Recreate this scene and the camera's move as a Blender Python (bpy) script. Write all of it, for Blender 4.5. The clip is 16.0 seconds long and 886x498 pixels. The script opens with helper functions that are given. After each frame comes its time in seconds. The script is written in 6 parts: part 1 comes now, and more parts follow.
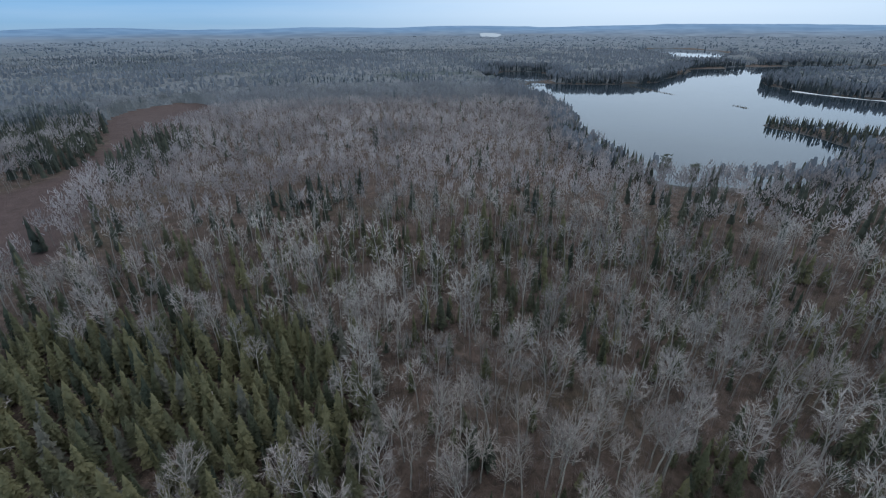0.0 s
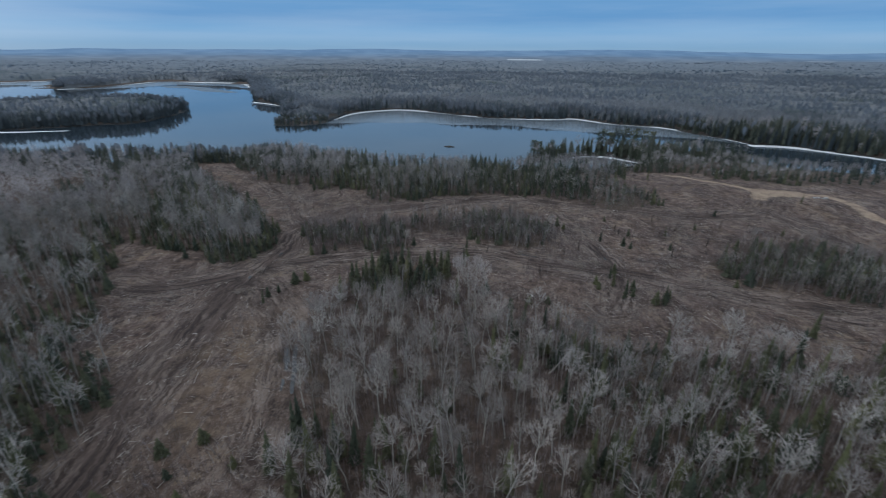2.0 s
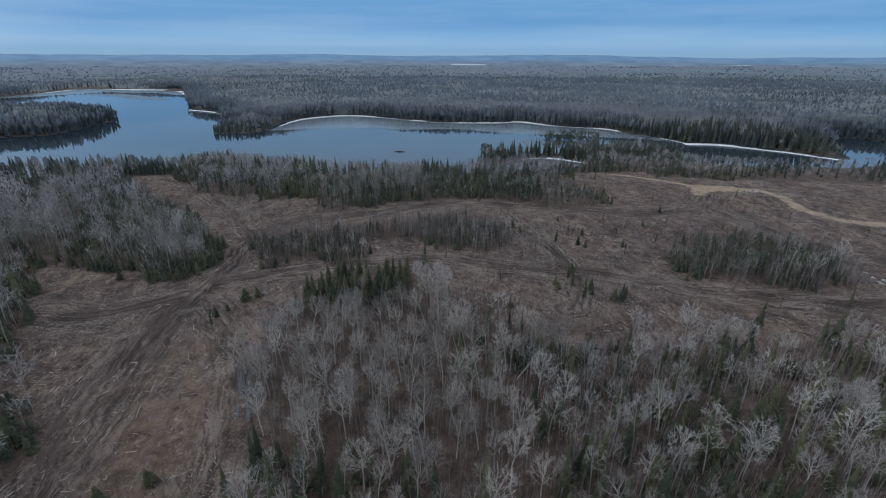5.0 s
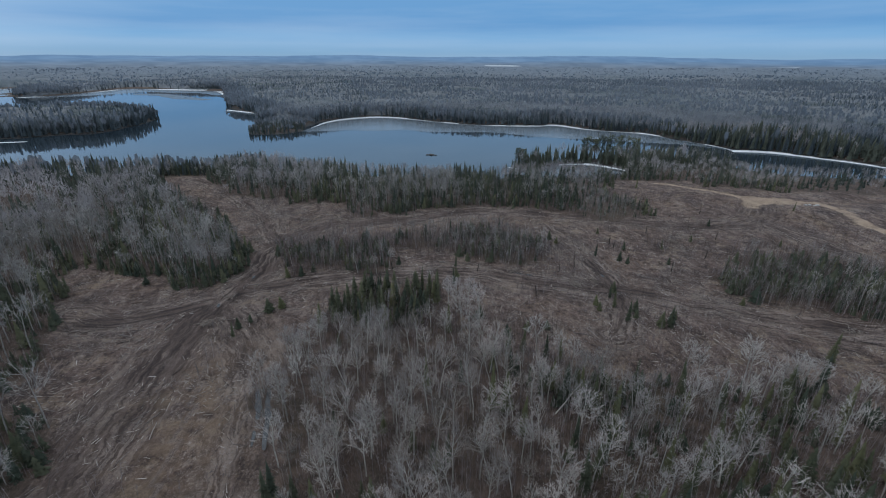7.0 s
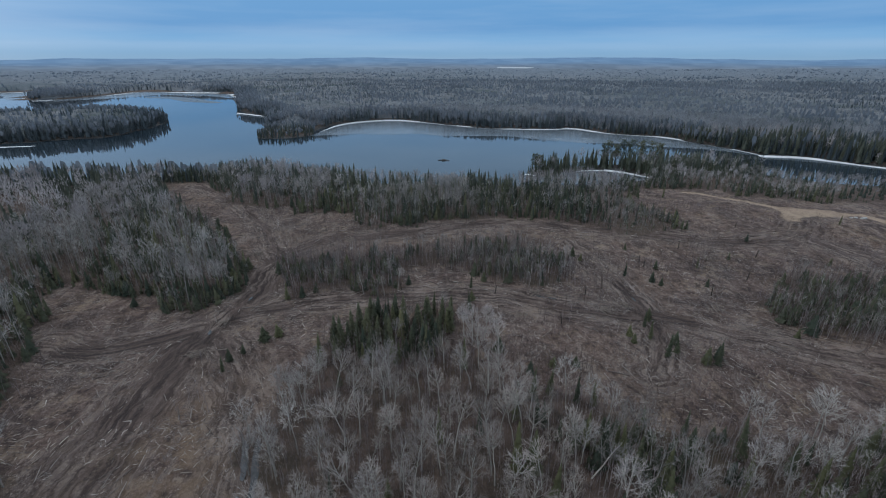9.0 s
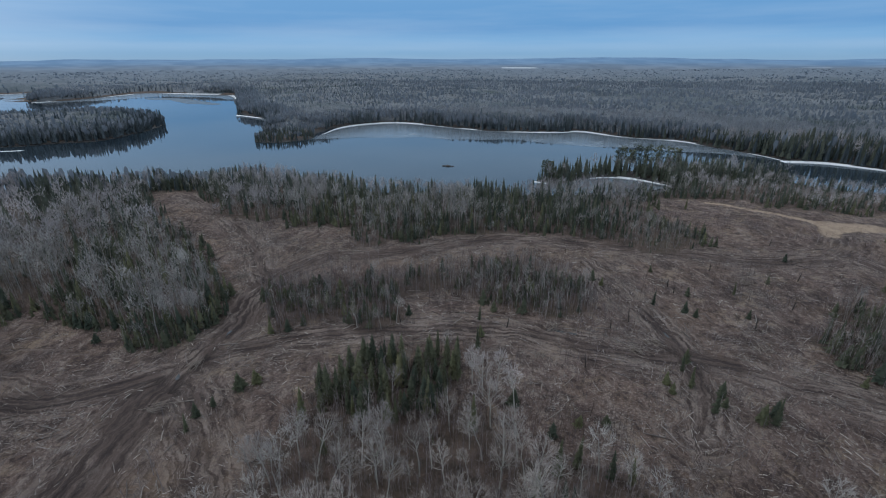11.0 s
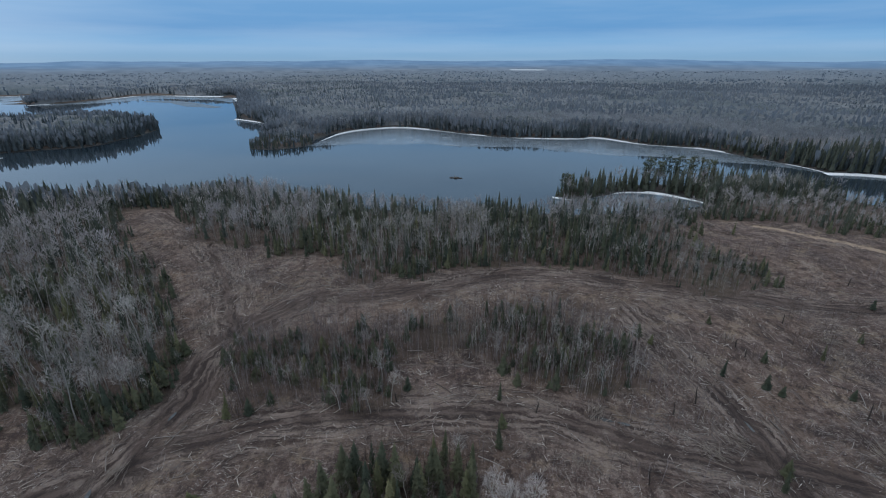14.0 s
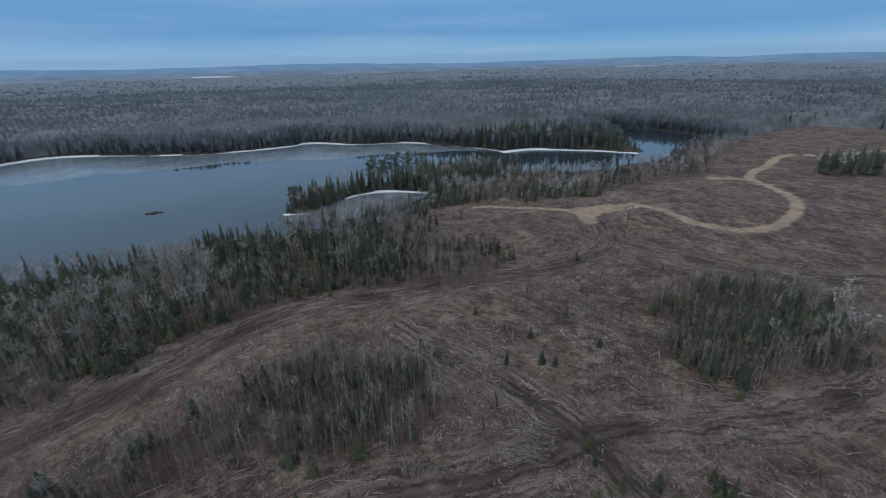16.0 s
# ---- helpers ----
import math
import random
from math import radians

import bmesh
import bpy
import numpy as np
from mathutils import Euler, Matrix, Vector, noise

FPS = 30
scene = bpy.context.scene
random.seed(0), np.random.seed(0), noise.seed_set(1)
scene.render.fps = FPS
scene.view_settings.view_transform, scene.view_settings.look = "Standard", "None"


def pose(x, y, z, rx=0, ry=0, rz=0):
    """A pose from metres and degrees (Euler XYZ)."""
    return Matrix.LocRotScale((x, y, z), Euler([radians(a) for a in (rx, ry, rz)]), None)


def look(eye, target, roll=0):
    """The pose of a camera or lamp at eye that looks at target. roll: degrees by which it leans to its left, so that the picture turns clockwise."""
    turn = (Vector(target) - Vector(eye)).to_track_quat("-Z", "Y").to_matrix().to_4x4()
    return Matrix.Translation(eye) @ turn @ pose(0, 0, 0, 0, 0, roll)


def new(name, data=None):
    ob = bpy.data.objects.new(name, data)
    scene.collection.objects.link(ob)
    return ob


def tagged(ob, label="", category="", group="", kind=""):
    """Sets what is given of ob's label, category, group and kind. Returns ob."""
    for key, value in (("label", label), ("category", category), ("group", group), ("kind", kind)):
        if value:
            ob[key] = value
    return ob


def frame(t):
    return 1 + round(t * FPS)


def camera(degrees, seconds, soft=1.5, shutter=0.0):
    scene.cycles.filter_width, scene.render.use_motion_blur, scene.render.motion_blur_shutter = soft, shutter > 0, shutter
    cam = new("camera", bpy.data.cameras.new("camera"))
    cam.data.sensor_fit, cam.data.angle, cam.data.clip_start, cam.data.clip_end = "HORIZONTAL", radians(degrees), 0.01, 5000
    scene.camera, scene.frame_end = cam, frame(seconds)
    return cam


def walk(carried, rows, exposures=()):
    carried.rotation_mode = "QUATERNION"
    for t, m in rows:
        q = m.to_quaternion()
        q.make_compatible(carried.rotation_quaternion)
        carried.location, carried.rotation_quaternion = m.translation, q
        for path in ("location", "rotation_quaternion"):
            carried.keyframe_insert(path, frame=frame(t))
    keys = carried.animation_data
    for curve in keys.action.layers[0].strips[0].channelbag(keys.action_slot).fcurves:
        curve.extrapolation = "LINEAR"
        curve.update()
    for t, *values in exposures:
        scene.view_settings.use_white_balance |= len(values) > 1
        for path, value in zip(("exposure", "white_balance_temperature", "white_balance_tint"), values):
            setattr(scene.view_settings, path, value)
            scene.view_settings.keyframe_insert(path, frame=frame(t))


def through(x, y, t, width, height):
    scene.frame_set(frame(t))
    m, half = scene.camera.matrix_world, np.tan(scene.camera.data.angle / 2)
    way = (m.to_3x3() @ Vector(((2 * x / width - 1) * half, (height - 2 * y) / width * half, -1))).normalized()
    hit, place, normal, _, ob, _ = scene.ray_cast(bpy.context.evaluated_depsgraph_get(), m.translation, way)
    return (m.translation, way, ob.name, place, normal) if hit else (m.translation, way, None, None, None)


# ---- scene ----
# ---- camera: seconds, x, y, z, heading to the left of +y, tilt below level, lean ----
cam = camera(88.2, 16.0, soft=1.1, shutter=0.08)
PATH = [
    (0, 2.50, -1.60, 69.00, 110.50, 25.90, -0.40),
    (0.5, 2.50, -1.50, 69.00, 109.90, 25.90, -0.40),
    (0.8, 2.50, -1.20, 69.00, 107.30, 25.80, -0.30),
    (1, 2.50, -0.80, 69.00, 100.60, 25.60, 0.00),
    (1.1, 2.50, -0.60, 69.00, 95.00, 25.50, 0.10),
    (1.2, 2.50, -0.30, 69.00, 87.00, 25.40, 0.30),
    (1.3, 2.50, 0.00, 69.00, 77.00, 25.30, 0.50),
    (1.4, 2.50, 0.20, 68.90, 66.40, 25.20, 0.60),
    (1.5, 2.50, 0.40, 68.90, 55.20, 25.20, 0.60),
    (1.6, 2.50, 0.60, 68.80, 43.80, 24.90, 0.60),
    (1.7, 2.50, 0.80, 68.80, 32.40, 24.60, 0.60),
    (1.8, 2.50, 1.00, 68.70, 20.90, 24.20, 0.50),
    (1.9, 2.45, 1.20, 68.70, 10.20, 23.90, 0.40),
    (2, 2.43, 1.35, 68.62, 1.47, 23.44, 0.30),
    (2.1, 2.30, 1.50, 68.50, -4.30, 23.50, 0.30),
    (2.2, 2.10, 1.70, 68.40, -8.20, 23.60, 0.20),
    (2.5, 1.32, 2.14, 68.16, -12.28, 23.14, 0.10),
    (3, 0.94, 2.33, 68.08, -11.16, 23.08, 0.10),
    (3.5, 1.06, 2.36, 68.03, -8.63, 23.08, 0.10),
    (4, 1.06, 2.42, 67.91, -7.94, 23.08, 0.10),
    (4.5, 0.93, 3.07, 67.95, -6.92, 22.93, 0.20),
    (5, 0.58, 4.44, 68.04, -4.98, 22.87, 0.20),
    (7.5, 0.02, 16.34, 68.43, -0.59, 22.74, 0.20),
    (8, -0.15, 19.89, 68.38, -0.03, 22.69, 0.10),
    (8.5, -0.37, 23.63, 68.24, 0.25, 22.62, 0.00),
    (9, -0.65, 27.66, 68.16, 0.37, 22.55, 0.00),
    (11.5, -1.22, 50.52, 68.48, 1.05, 22.50, -0.10),
    (12, -1.50, 55.47, 68.59, 1.21, 22.46, -0.10),
    (12.5, -1.72, 60.59, 68.47, 1.30, 22.43, -0.20),
    (13, -1.77, 65.58, 68.39, 1.43, 22.39, -0.20),
    (13.5, -1.94, 70.99, 68.16, 1.58, 22.34, -0.20),
    (14, -2.24, 76.30, 68.06, 1.67, 22.31, -0.10),
    (14.5, -2.30, 81.51, 67.97, 1.80, 22.24, -0.10),
    (15, -2.33, 86.50, 67.81, 1.21, 22.24, -0.20),
    (15.2, -2.10, 88.60, 67.70, -0.60, 22.30, -0.40),
    (15.5, -1.43, 91.85, 67.36, -9.44, 22.09, -0.70),
    (15.7, -1.15, 93.90, 67.10, -17.60, 22.30, -0.90),
    (16, -0.58, 96.87, 66.75, -32.87, 22.16, -1.30),
]

def fly(x, y, z, heading, down, lean):
    h, d = radians(heading), radians(down)
    way = Vector((-math.sin(h) * math.cos(d), math.cos(h) * math.cos(d), -math.sin(d)))
    return look((x, y, z), Vector((x, y, z)) + way * 10, lean)


walk(cam, [(t, fly(*row)) for t, *row in PATH], exposures=[(0.0, 0.25), (1.0, 0.18), (1.5, 0.13), (2.1, 0.0), (2.5, 0.10), (3.5, 0.08), (14.8, 0.08), (16.0, -0.02)])

# ---- sky and sun: an afternoon sun in the west behind overcast ----
SUN = Vector((-0.80, 0.08, 0.62)).normalized()
world = bpy.data.worlds.new("sky")
scene.world = world
world.use_nodes = True


def build_sky():
    nt = world.node_tree
    n, link = nt.nodes, nt.links
    back = n["Background"]
    air = n.new("ShaderNodeTexSky")
    air.sky_type, air.sun_disc = "NISHITA", False
    air.sun_elevation = math.asin(SUN.z)
    air.sun_rotation = math.atan2(SUN.x, SUN.y)
    air.air_density, air.dust_density = 1.0, 2.0
    co = n.new("ShaderNodeTexCoord")
    sep = n.new("ShaderNodeSeparateXYZ")
    link.new(co.outputs["Generated"], sep.inputs[0])
    ramp = n.new("ShaderNodeValToRGB")
    r = ramp.color_ramp
    r.elements[0].position, r.elements[0].color = 0.0, (0.225, 0.385, 0.575, 1)
    r.elements[1].position, r.elements[1].color = 1.0, (0.90, 0.95, 1.0, 1)
    for p, c in ((0.010, (0.200, 0.385, 0.605)), (0.022, (0.228, 0.422, 0.665)), (0.036, (0.158, 0.375, 0.66)), (0.055, (0.108, 0.30, 0.595)),
                 (0.10, (0.120, 0.312, 0.600)), (0.2, (0.30, 0.50, 0.76)), (0.4, (0.43, 0.59, 0.79)), (0.55, (0.62, 0.73, 0.86))):
        e = r.elements.new(p)
        e.color = (*c, 1)
    link.new(sep.outputs["Z"], ramp.inputs[0])
    stretch = n.new("ShaderNodeMapping")
    stretch.inputs["Scale"].default_value = (1.1, 1.1, 14)
    link.new(co.outputs["Generated"], stretch.inputs[0])
    cloud = n.new("ShaderNodeTexNoise")
    cloud.inputs["Scale"].default_value = 1.6
    cloud.inputs["Detail"].default_value = 5
    cloud.inputs["Roughness"].default_value = 0.55
    link.new(stretch.outputs[0], cloud.inputs["Vector"])
    band = n.new("ShaderNodeMapRange")
    band.inputs[1].default_value, band.inputs[2].default_value = 0.45, 0.75
    band.inputs[3].default_value, band.inputs[4].default_value = 0.0, 0.30
    link.new(cloud.outputs[0], band.inputs[0])
    lit = n.new("ShaderNodeMix")
    lit.data_type = "RGBA"
    lit.inputs["B"].default_value = (0.42, 0.57, 0.76, 1)
    link.new(band.outputs[0], lit.inputs["Factor"])
    link.new(ramp.outputs[0], lit.inputs["A"])
    # the veiled brightness round the sun
    near = n.new("ShaderNodeVectorMath")
    near.operation = "DOT_PRODUCT"
    near.inputs[1].default_value = SUN
    link.new(co.outputs["Generated"], near.inputs[0])
    glow = n.new("ShaderNodeMapRange")
    glow.interpolation_type = "SMOOTHSTEP"
    glow.inputs[1].default_value, glow.inputs[2].default_value = 0.48, 0.98
    glow.inputs[3].default_value, glow.inputs[4].default_value = 0.0, 1.0
    link.new(near.outputs["Value"], glow.inputs[0])
    veil = n.new("ShaderNodeMix")
    veil.data_type = "RGBA"
    veil.inputs["B"].default_value = (0.53, 0.70, 0.90, 1)
    link.new(glow.outputs[0], veil.inputs["Factor"])
    link.new(lit.outputs["Result"], veil.inputs["A"])
    dim = n.new("ShaderNodeMix")
    dim.data_type, dim.blend_type = "RGBA", "ADD"
    dim.inputs["Factor"].default_value = 0.01
    link.new(veil.outputs["Result"], dim.inputs["A"])
    link.new(air.outputs[0], dim.inputs["B"])
    link.new(dim.outputs["Result"], back.inputs[0])
    back.inputs[1].default_value = 0.95


build_sky()
sun = new("sun", bpy.data.lights.new("sun", "SUN"))
sun.data.energy, sun.data.angle, sun.data.color = 0.68, radians(40), (1.0, 0.95, 0.91)
sun.matrix_world = look(SUN * 100, (0, 0, 0))


# ---- materials ----
class Nodes:
    """A short way of writing node materials."""

    def __init__(self, name):
        self.m = bpy.data.materials.new(name)
        self.m.use_nodes = True
        self.nt = self.m.node_tree
        self.b = self.nt.nodes["Principled BSDF"]
        self.b.inputs["Specular IOR Level"].default_value = 0.25

    def link(self, a, b):
        self.nt.links.new(a, b)

    def place(self):
        return self.nt.nodes.new("ShaderNodeNewGeometry").outputs["Position"]

    def noise(self, scale, detail=3, stretch=None, rough=0.6):
        t = self.nt.nodes.new("ShaderNodeTexNoise")
        t.inputs["Scale"].default_value, t.inputs["Detail"].default_value = scale, detail
        t.inputs["Roughness"].default_value = rough
        v = self.place()
        if stretch:
            m = self.nt.nodes.new("ShaderNodeMapping")
            m.inputs["Rotation"].default_value = (0, 0, stretch[3] if len(stretch) > 3 else 0)
            m.inputs["Scale"].default_value = stretch[:3]
            self.link(v, m.inputs[0])
            v = m.outputs[0]
        self.link(v, t.inputs["Vector"])
        return t.outputs[0]

    def attr(self, name):
        a = self.nt.nodes.new("ShaderNodeAttribute")
        a.attribute_name = name
        return a.outputs["Fac"]

    def random(self):
        return self.nt.nodes.new("ShaderNodeObjectInfo").outputs["Random"]

    def ramp(self, value, lo, hi, a=0.0, b=1.0):
        r = self.nt.nodes.new("ShaderNodeMapRange")
        for k, v in ((1, lo), (2, hi), (3, a), (4, b)):
            r.inputs[k].default_value = v
        self.link(value, r.inputs[0])
        return r.outputs[0]

    def maths(self, op, a, b=None):
        n = self.nt.nodes.new("ShaderNodeMath")
        n.operation = op
        for k, v in ((0, a), (1, b)):
            if v is None:
                continue
            if isinstance(v, (int, float)):
                n.inputs[k].default_value = v
            else:
                self.link(v, n.inputs[k])
        return n.outputs[0]

    def mix(self, f, a, b, blend="MIX"):
        n = self.nt.nodes.new("ShaderNodeMix")
        n.data_type, n.blend_type = "RGBA", blend
        for k, v in (("Factor", f), ("A", a), ("B", b)):
            if isinstance(v, (int, float)):
                n.inputs[k].default_value = v
            elif isinstance(v, tuple):
                n.inputs[k].default_value = (*v, 1)
            else:
                self.link(v, n.inputs[k])
        return n.outputs["Result"]

    def done(self, colour, rough=0.9, bump=None, strength=0.5, distance=0.1):
        if isinstance(colour, tuple):
            self.b.inputs["Base Color"].default_value = (*colour, 1)
        else:
            self.link(colour, self.b.inputs["Base Color"])
        if isinstance(rough, float):
            self.b.inputs["Roughness"].default_value = rough
        else:
            self.link(rough, self.b.inputs["Roughness"])
        if bump is not None:
            n = self.nt.nodes.new("ShaderNodeBump")
            n.inputs["Strength"].default_value, n.inputs["Distance"].default_value = strength, distance
            self.link(bump, n.inputs["Height"])
            self.link(n.outputs[0], self.b.inputs["Normal"])
        return self.m


def ground_material():
    g = Nodes("ground")
    coarse, mid, fine = g.noise(0.035, 3), g.noise(0.22, 4), g.noise(1.7, 5, rough=0.7)
    grain = g.noise(6.0, 3, rough=0.75)
    # leaf litter and dead brush under the trees
    col = g.mix(g.ramp(mid, 0.35, 0.65), (0.064, 0.047, 0.040), (0.135, 0.102, 0.088))
    col = g.mix(g.ramp(coarse, 0.5, 0.7, 0, 0.4), col, (0.085, 0.078, 0.045))
    under = g.noise(0.45, 6, rough=0.75)
    col = g.mix(g.ramp(under, 0.50, 0.60, 0, 0.6), col, (0.042, 0.038, 0.030))
    col = g.mix(g.ramp(under, 0.44, 0.34, 0, 0.6), col, (0.175, 0.125, 0.100))
    # cut-over ground: churned soil, bark, slash and dead grass
    cut = g.mix(g.ramp(mid, 0.3, 0.7), (0.080, 0.056, 0.050), (0.150, 0.108, 0.094))
    cut = g.mix(g.ramp(coarse, 0.50, 0.66, 0, 0.7), cut, (0.165, 0.112, 0.080))
    churn = g.noise(0.11, 6, stretch=(1.0, 0.6, 1.0, 0.5), rough=0.72)
    cut = g.mix(g.ramp(churn, 0.52, 0.68, 0, 0.75), cut, (0.050, 0.034, 0.030))
    cut = g.mix(g.ramp(churn, 0.46, 0.32, 0, 0.6), cut, (0.185, 0.148, 0.134))
    patch = g.noise(0.075, 4, rough=0.6)
    cut = g.mix(g.ramp(patch, 0.52, 0.62, 0, 0.7), cut, (0.042, 0.031, 0.031))
    tuft = g.noise(0.16, 5, rough=0.7)
    cut = g.mix(g.ramp(tuft, 0.53, 0.64, 0, 0.7), cut, (0.225, 0.172, 0.125))
    litter = g.noise(2.6, 4, stretch=(1.0, 0.3, 1.0, 0.7), rough=0.75)
    cut = g.mix(g.ramp(litter, 0.56, 0.68, 0, 0.6), cut, (0.25, 0.21, 0.19))
    litter2 = g.noise(2.7, 4, stretch=(0.35, 1.0, 1.0, 0.4), rough=0.75)
    cut = g.mix(g.ramp(litter2, 0.54, 0.64, 0, 0.8), cut, (0.042, 0.030, 0.026))
    litter3 = g.noise(3.0, 4, stretch=(0.35, 1.0, 1.0, 1.3), rough=0.75)
    cut = g.mix(g.ramp(litter3, 0.58, 0.68, 0, 0.55), cut, (0.28, 0.24, 0.22))
    chips = g.maths("MULTIPLY", g.noise(2.4, 6, rough=0.85), g.ramp(churn, 0.35, 0.6, 1.12, 0.92))
    cut = g.mix(g.ramp(chips, 0.55, 0.67, 0, 0.85), cut, (0.38, 0.335, 0.305))
    cut = g.mix(g.ramp(chips, 0.45, 0.34, 0, 0.9), cut, (0.030, 0.022, 0.020))
    heap = g.noise(0.5, 6, stretch=(1.0, 0.7, 1.0, 0.9), rough=0.74)
    cut = g.mix(g.ramp(heap, 0.53, 0.61, 0, 0.8), cut, (0.036, 0.026, 0.024))
    cut = g.mix(g.ramp(heap, 0.45, 0.36, 0, 0.75), cut, (0.255, 0.212, 0.190))
    heap2 = g.noise(0.31, 6, stretch=(0.65, 1.0, 1.0, 0.3), rough=0.76)
    cut = g.mix(g.ramp(heap2, 0.55, 0.64, 0, 0.7), cut, (0.042, 0.030, 0.028))
    cut = g.mix(g.ramp(heap2, 0.43, 0.34, 0, 0.6), cut, (0.235, 0.180, 0.145))
    edge = g.maths("ADD", g.attr("cleared"), g.ramp(mid, 0.2, 0.8, -0.25, 0.25))
    cut = g.mix(g.maths("MULTIPLY", g.attr("grass"), g.ramp(mid, 0.35, 0.6, 0.0, 0.75)), cut, (0.178, 0.130, 0.090))
    col = g.mix(g.ramp(edge, 0.35, 0.65), col, cut)
    # machine tracks: churned mud, streaked along the way
    lane = g.attr("lane")
    flat = g.nt.nodes.new("ShaderNodeCombineXYZ")
    g.link(g.maths("MULTIPLY", g.maths("ADD", lane, g.ramp(g.noise(0.2, 4), 0.2, 0.8, -1.3, 1.3)), 0.95), flat.inputs[0])
    g.link(g.maths("MULTIPLY", g.attr("way"), 0.065), flat.inputs[1])
    streak = g.nt.nodes.new("ShaderNodeTexNoise")
    streak.inputs["Scale"].default_value, streak.inputs["Detail"].default_value, streak.inputs["Roughness"].default_value = 1.0, 5, 0.65
    g.link(flat.outputs[0], streak.inputs["Vector"])
    rut = g.ramp(streak.outputs[0], 0.36, 0.62)
    beside = g.maths("MULTIPLY", g.ramp(g.maths("ABSOLUTE", lane), 3.0, 11.0, 0.9, 0.0), g.ramp(g.noise(0.14, 4), 0.36, 0.58, 0.15, 1.0))
    swept = g.mix(g.ramp(g.maths("MULTIPLY", streak.outputs[0], g.ramp(fine, 0.2, 0.7, 0.8, 1.15)), 0.44, 0.58), (0.045, 0.032, 0.029), (0.255, 0.212, 0.190))
    col = g.mix(g.maths("MULTIPLY", beside, g.ramp(edge, 0.35, 0.65)), col, swept)
    mud = g.mix(g.maths("MULTIPLY", rut, g.ramp(fine, 0.25, 0.7, 0.5, 1.3)), (0.040, 0.030, 0.028), (0.130, 0.098, 0.087))
    wheel = g.ramp(g.maths("ABSOLUTE", g.maths("SUBTRACT", g.maths("ABSOLUTE", g.maths("ADD", lane, g.ramp(g.noise(0.3, 3), 0.2, 0.8, -0.6, 0.6))), 1.25)), 0.30, 0.75, 1.0, 0.0)
    mud = g.mix(g.maths("MULTIPLY", wheel, g.ramp(g.noise(0.12, 3), 0.35, 0.55, 0.10, 0.65)), mud, (0.022, 0.017, 0.017))
    worn = g.maths("MULTIPLY", g.attr("track"), g.maths("ADD", g.ramp(fine, 0.25, 0.65, 0.0, 0.8), g.ramp(churn, 0.35, 0.62, -0.25, 0.75)))
    col = g.mix(g.ramp(g.maths("MULTIPLY", worn, g.ramp(heap, 0.35, 0.6, 1.25, 0.55)), 0.10, 0.65, 0, 0.92), col, mud)
    col = g.mix(g.ramp(g.attr("bog"), 0.3, 0.7), col, g.mix(g.ramp(mid, 0.3, 0.7), (0.066, 0.046, 0.045), (0.102, 0.074, 0.070)))
    col = g.mix(g.ramp(g.attr("field_pond"), 0.3, 0.7), col, (0.62, 0.60, 0.55))
    sand = g.mix(g.ramp(g.maths("ADD", fine, g.maths("MULTIPLY", mid, 0.8)), 0.70, 1.1), (0.205, 0.155, 0.118), (0.41, 0.32, 0.24))
    spread = g.maths("ADD", g.attr("sand"), g.maths("ADD", g.ramp(mid, 0.2, 0.8, -0.38, 0.38), g.ramp(fine, 0.3, 0.7, -0.25, 0.25)))
    col = g.mix(g.ramp(spread, 0.3, 0.75), col, sand)
    col = g.mix(g.ramp(g.attr("beach"), 0.3, 0.8, 0, 0.6), col, (0.10, 0.095, 0.088))
    col = g.mix(g.ramp(fine, 0.3, 0.7, 0.0, 0.5), col, g.mix(1.0, col, (0.55, 0.52, 0.5), "MULTIPLY"))
    col = g.mix(g.ramp(grain, 0.45, 0.75, 0, 0.45), col, g.mix(1.0, col, (1.7, 1.65, 1.6), "MULTIPLY"))
    col = g.mix(1.0, col, (1.10, 1.06, 1.025), "MULTIPLY")
    level = g.nt.nodes.new("ShaderNodeSeparateXYZ")
    g.link(g.place(), level.inputs[0])
    col = g.mix(g.ramp(level.outputs["Z"], 0.25, 0.95, 0.9, 0.0), col, (0.058, 0.058, 0.056))
    height = g.maths("ADD", g.maths("ADD", fine, g.maths("MULTIPLY", grain, 0.4)), g.maths("MULTIPLY", g.maths("MULTIPLY", rut, worn), 0.7))
    return g.done(col, 0.95, height, 0.9, 0.45)


def water_material():
    g = Nodes("water")
    rip = g.noise(0.5, 3, stretch=(1, 0.5, 1))
    calm = g.noise(0.012, 2)
    g.b.inputs["Specular IOR Level"].default_value = 0.5
    g.b.inputs["IOR"].default_value = 1.333
    col = g.mix(g.ramp(calm, 0.35, 0.65), (0.014, 0.024, 0.034), (0.030, 0.042, 0.052))
    return g.done(col, g.ramp(calm, 0.35, 0.65, 0.015, 0.06), rip, 0.02, 0.04)


def wet_ice_material():
    g = Nodes("wet_ice")
    a, b = g.noise(0.03, 4), g.noise(0.4, 4)
    g.b.inputs["Specular IOR Level"].default_value = 0.35
    return g.done(g.mix(g.ramp(a, 0.35, 0.65), (0.045, 0.056, 0.068), (0.085, 0.10, 0.115)), g.ramp(a, 0.3, 0.7, 0.25, 0.45), b, 0.1, 0.05)


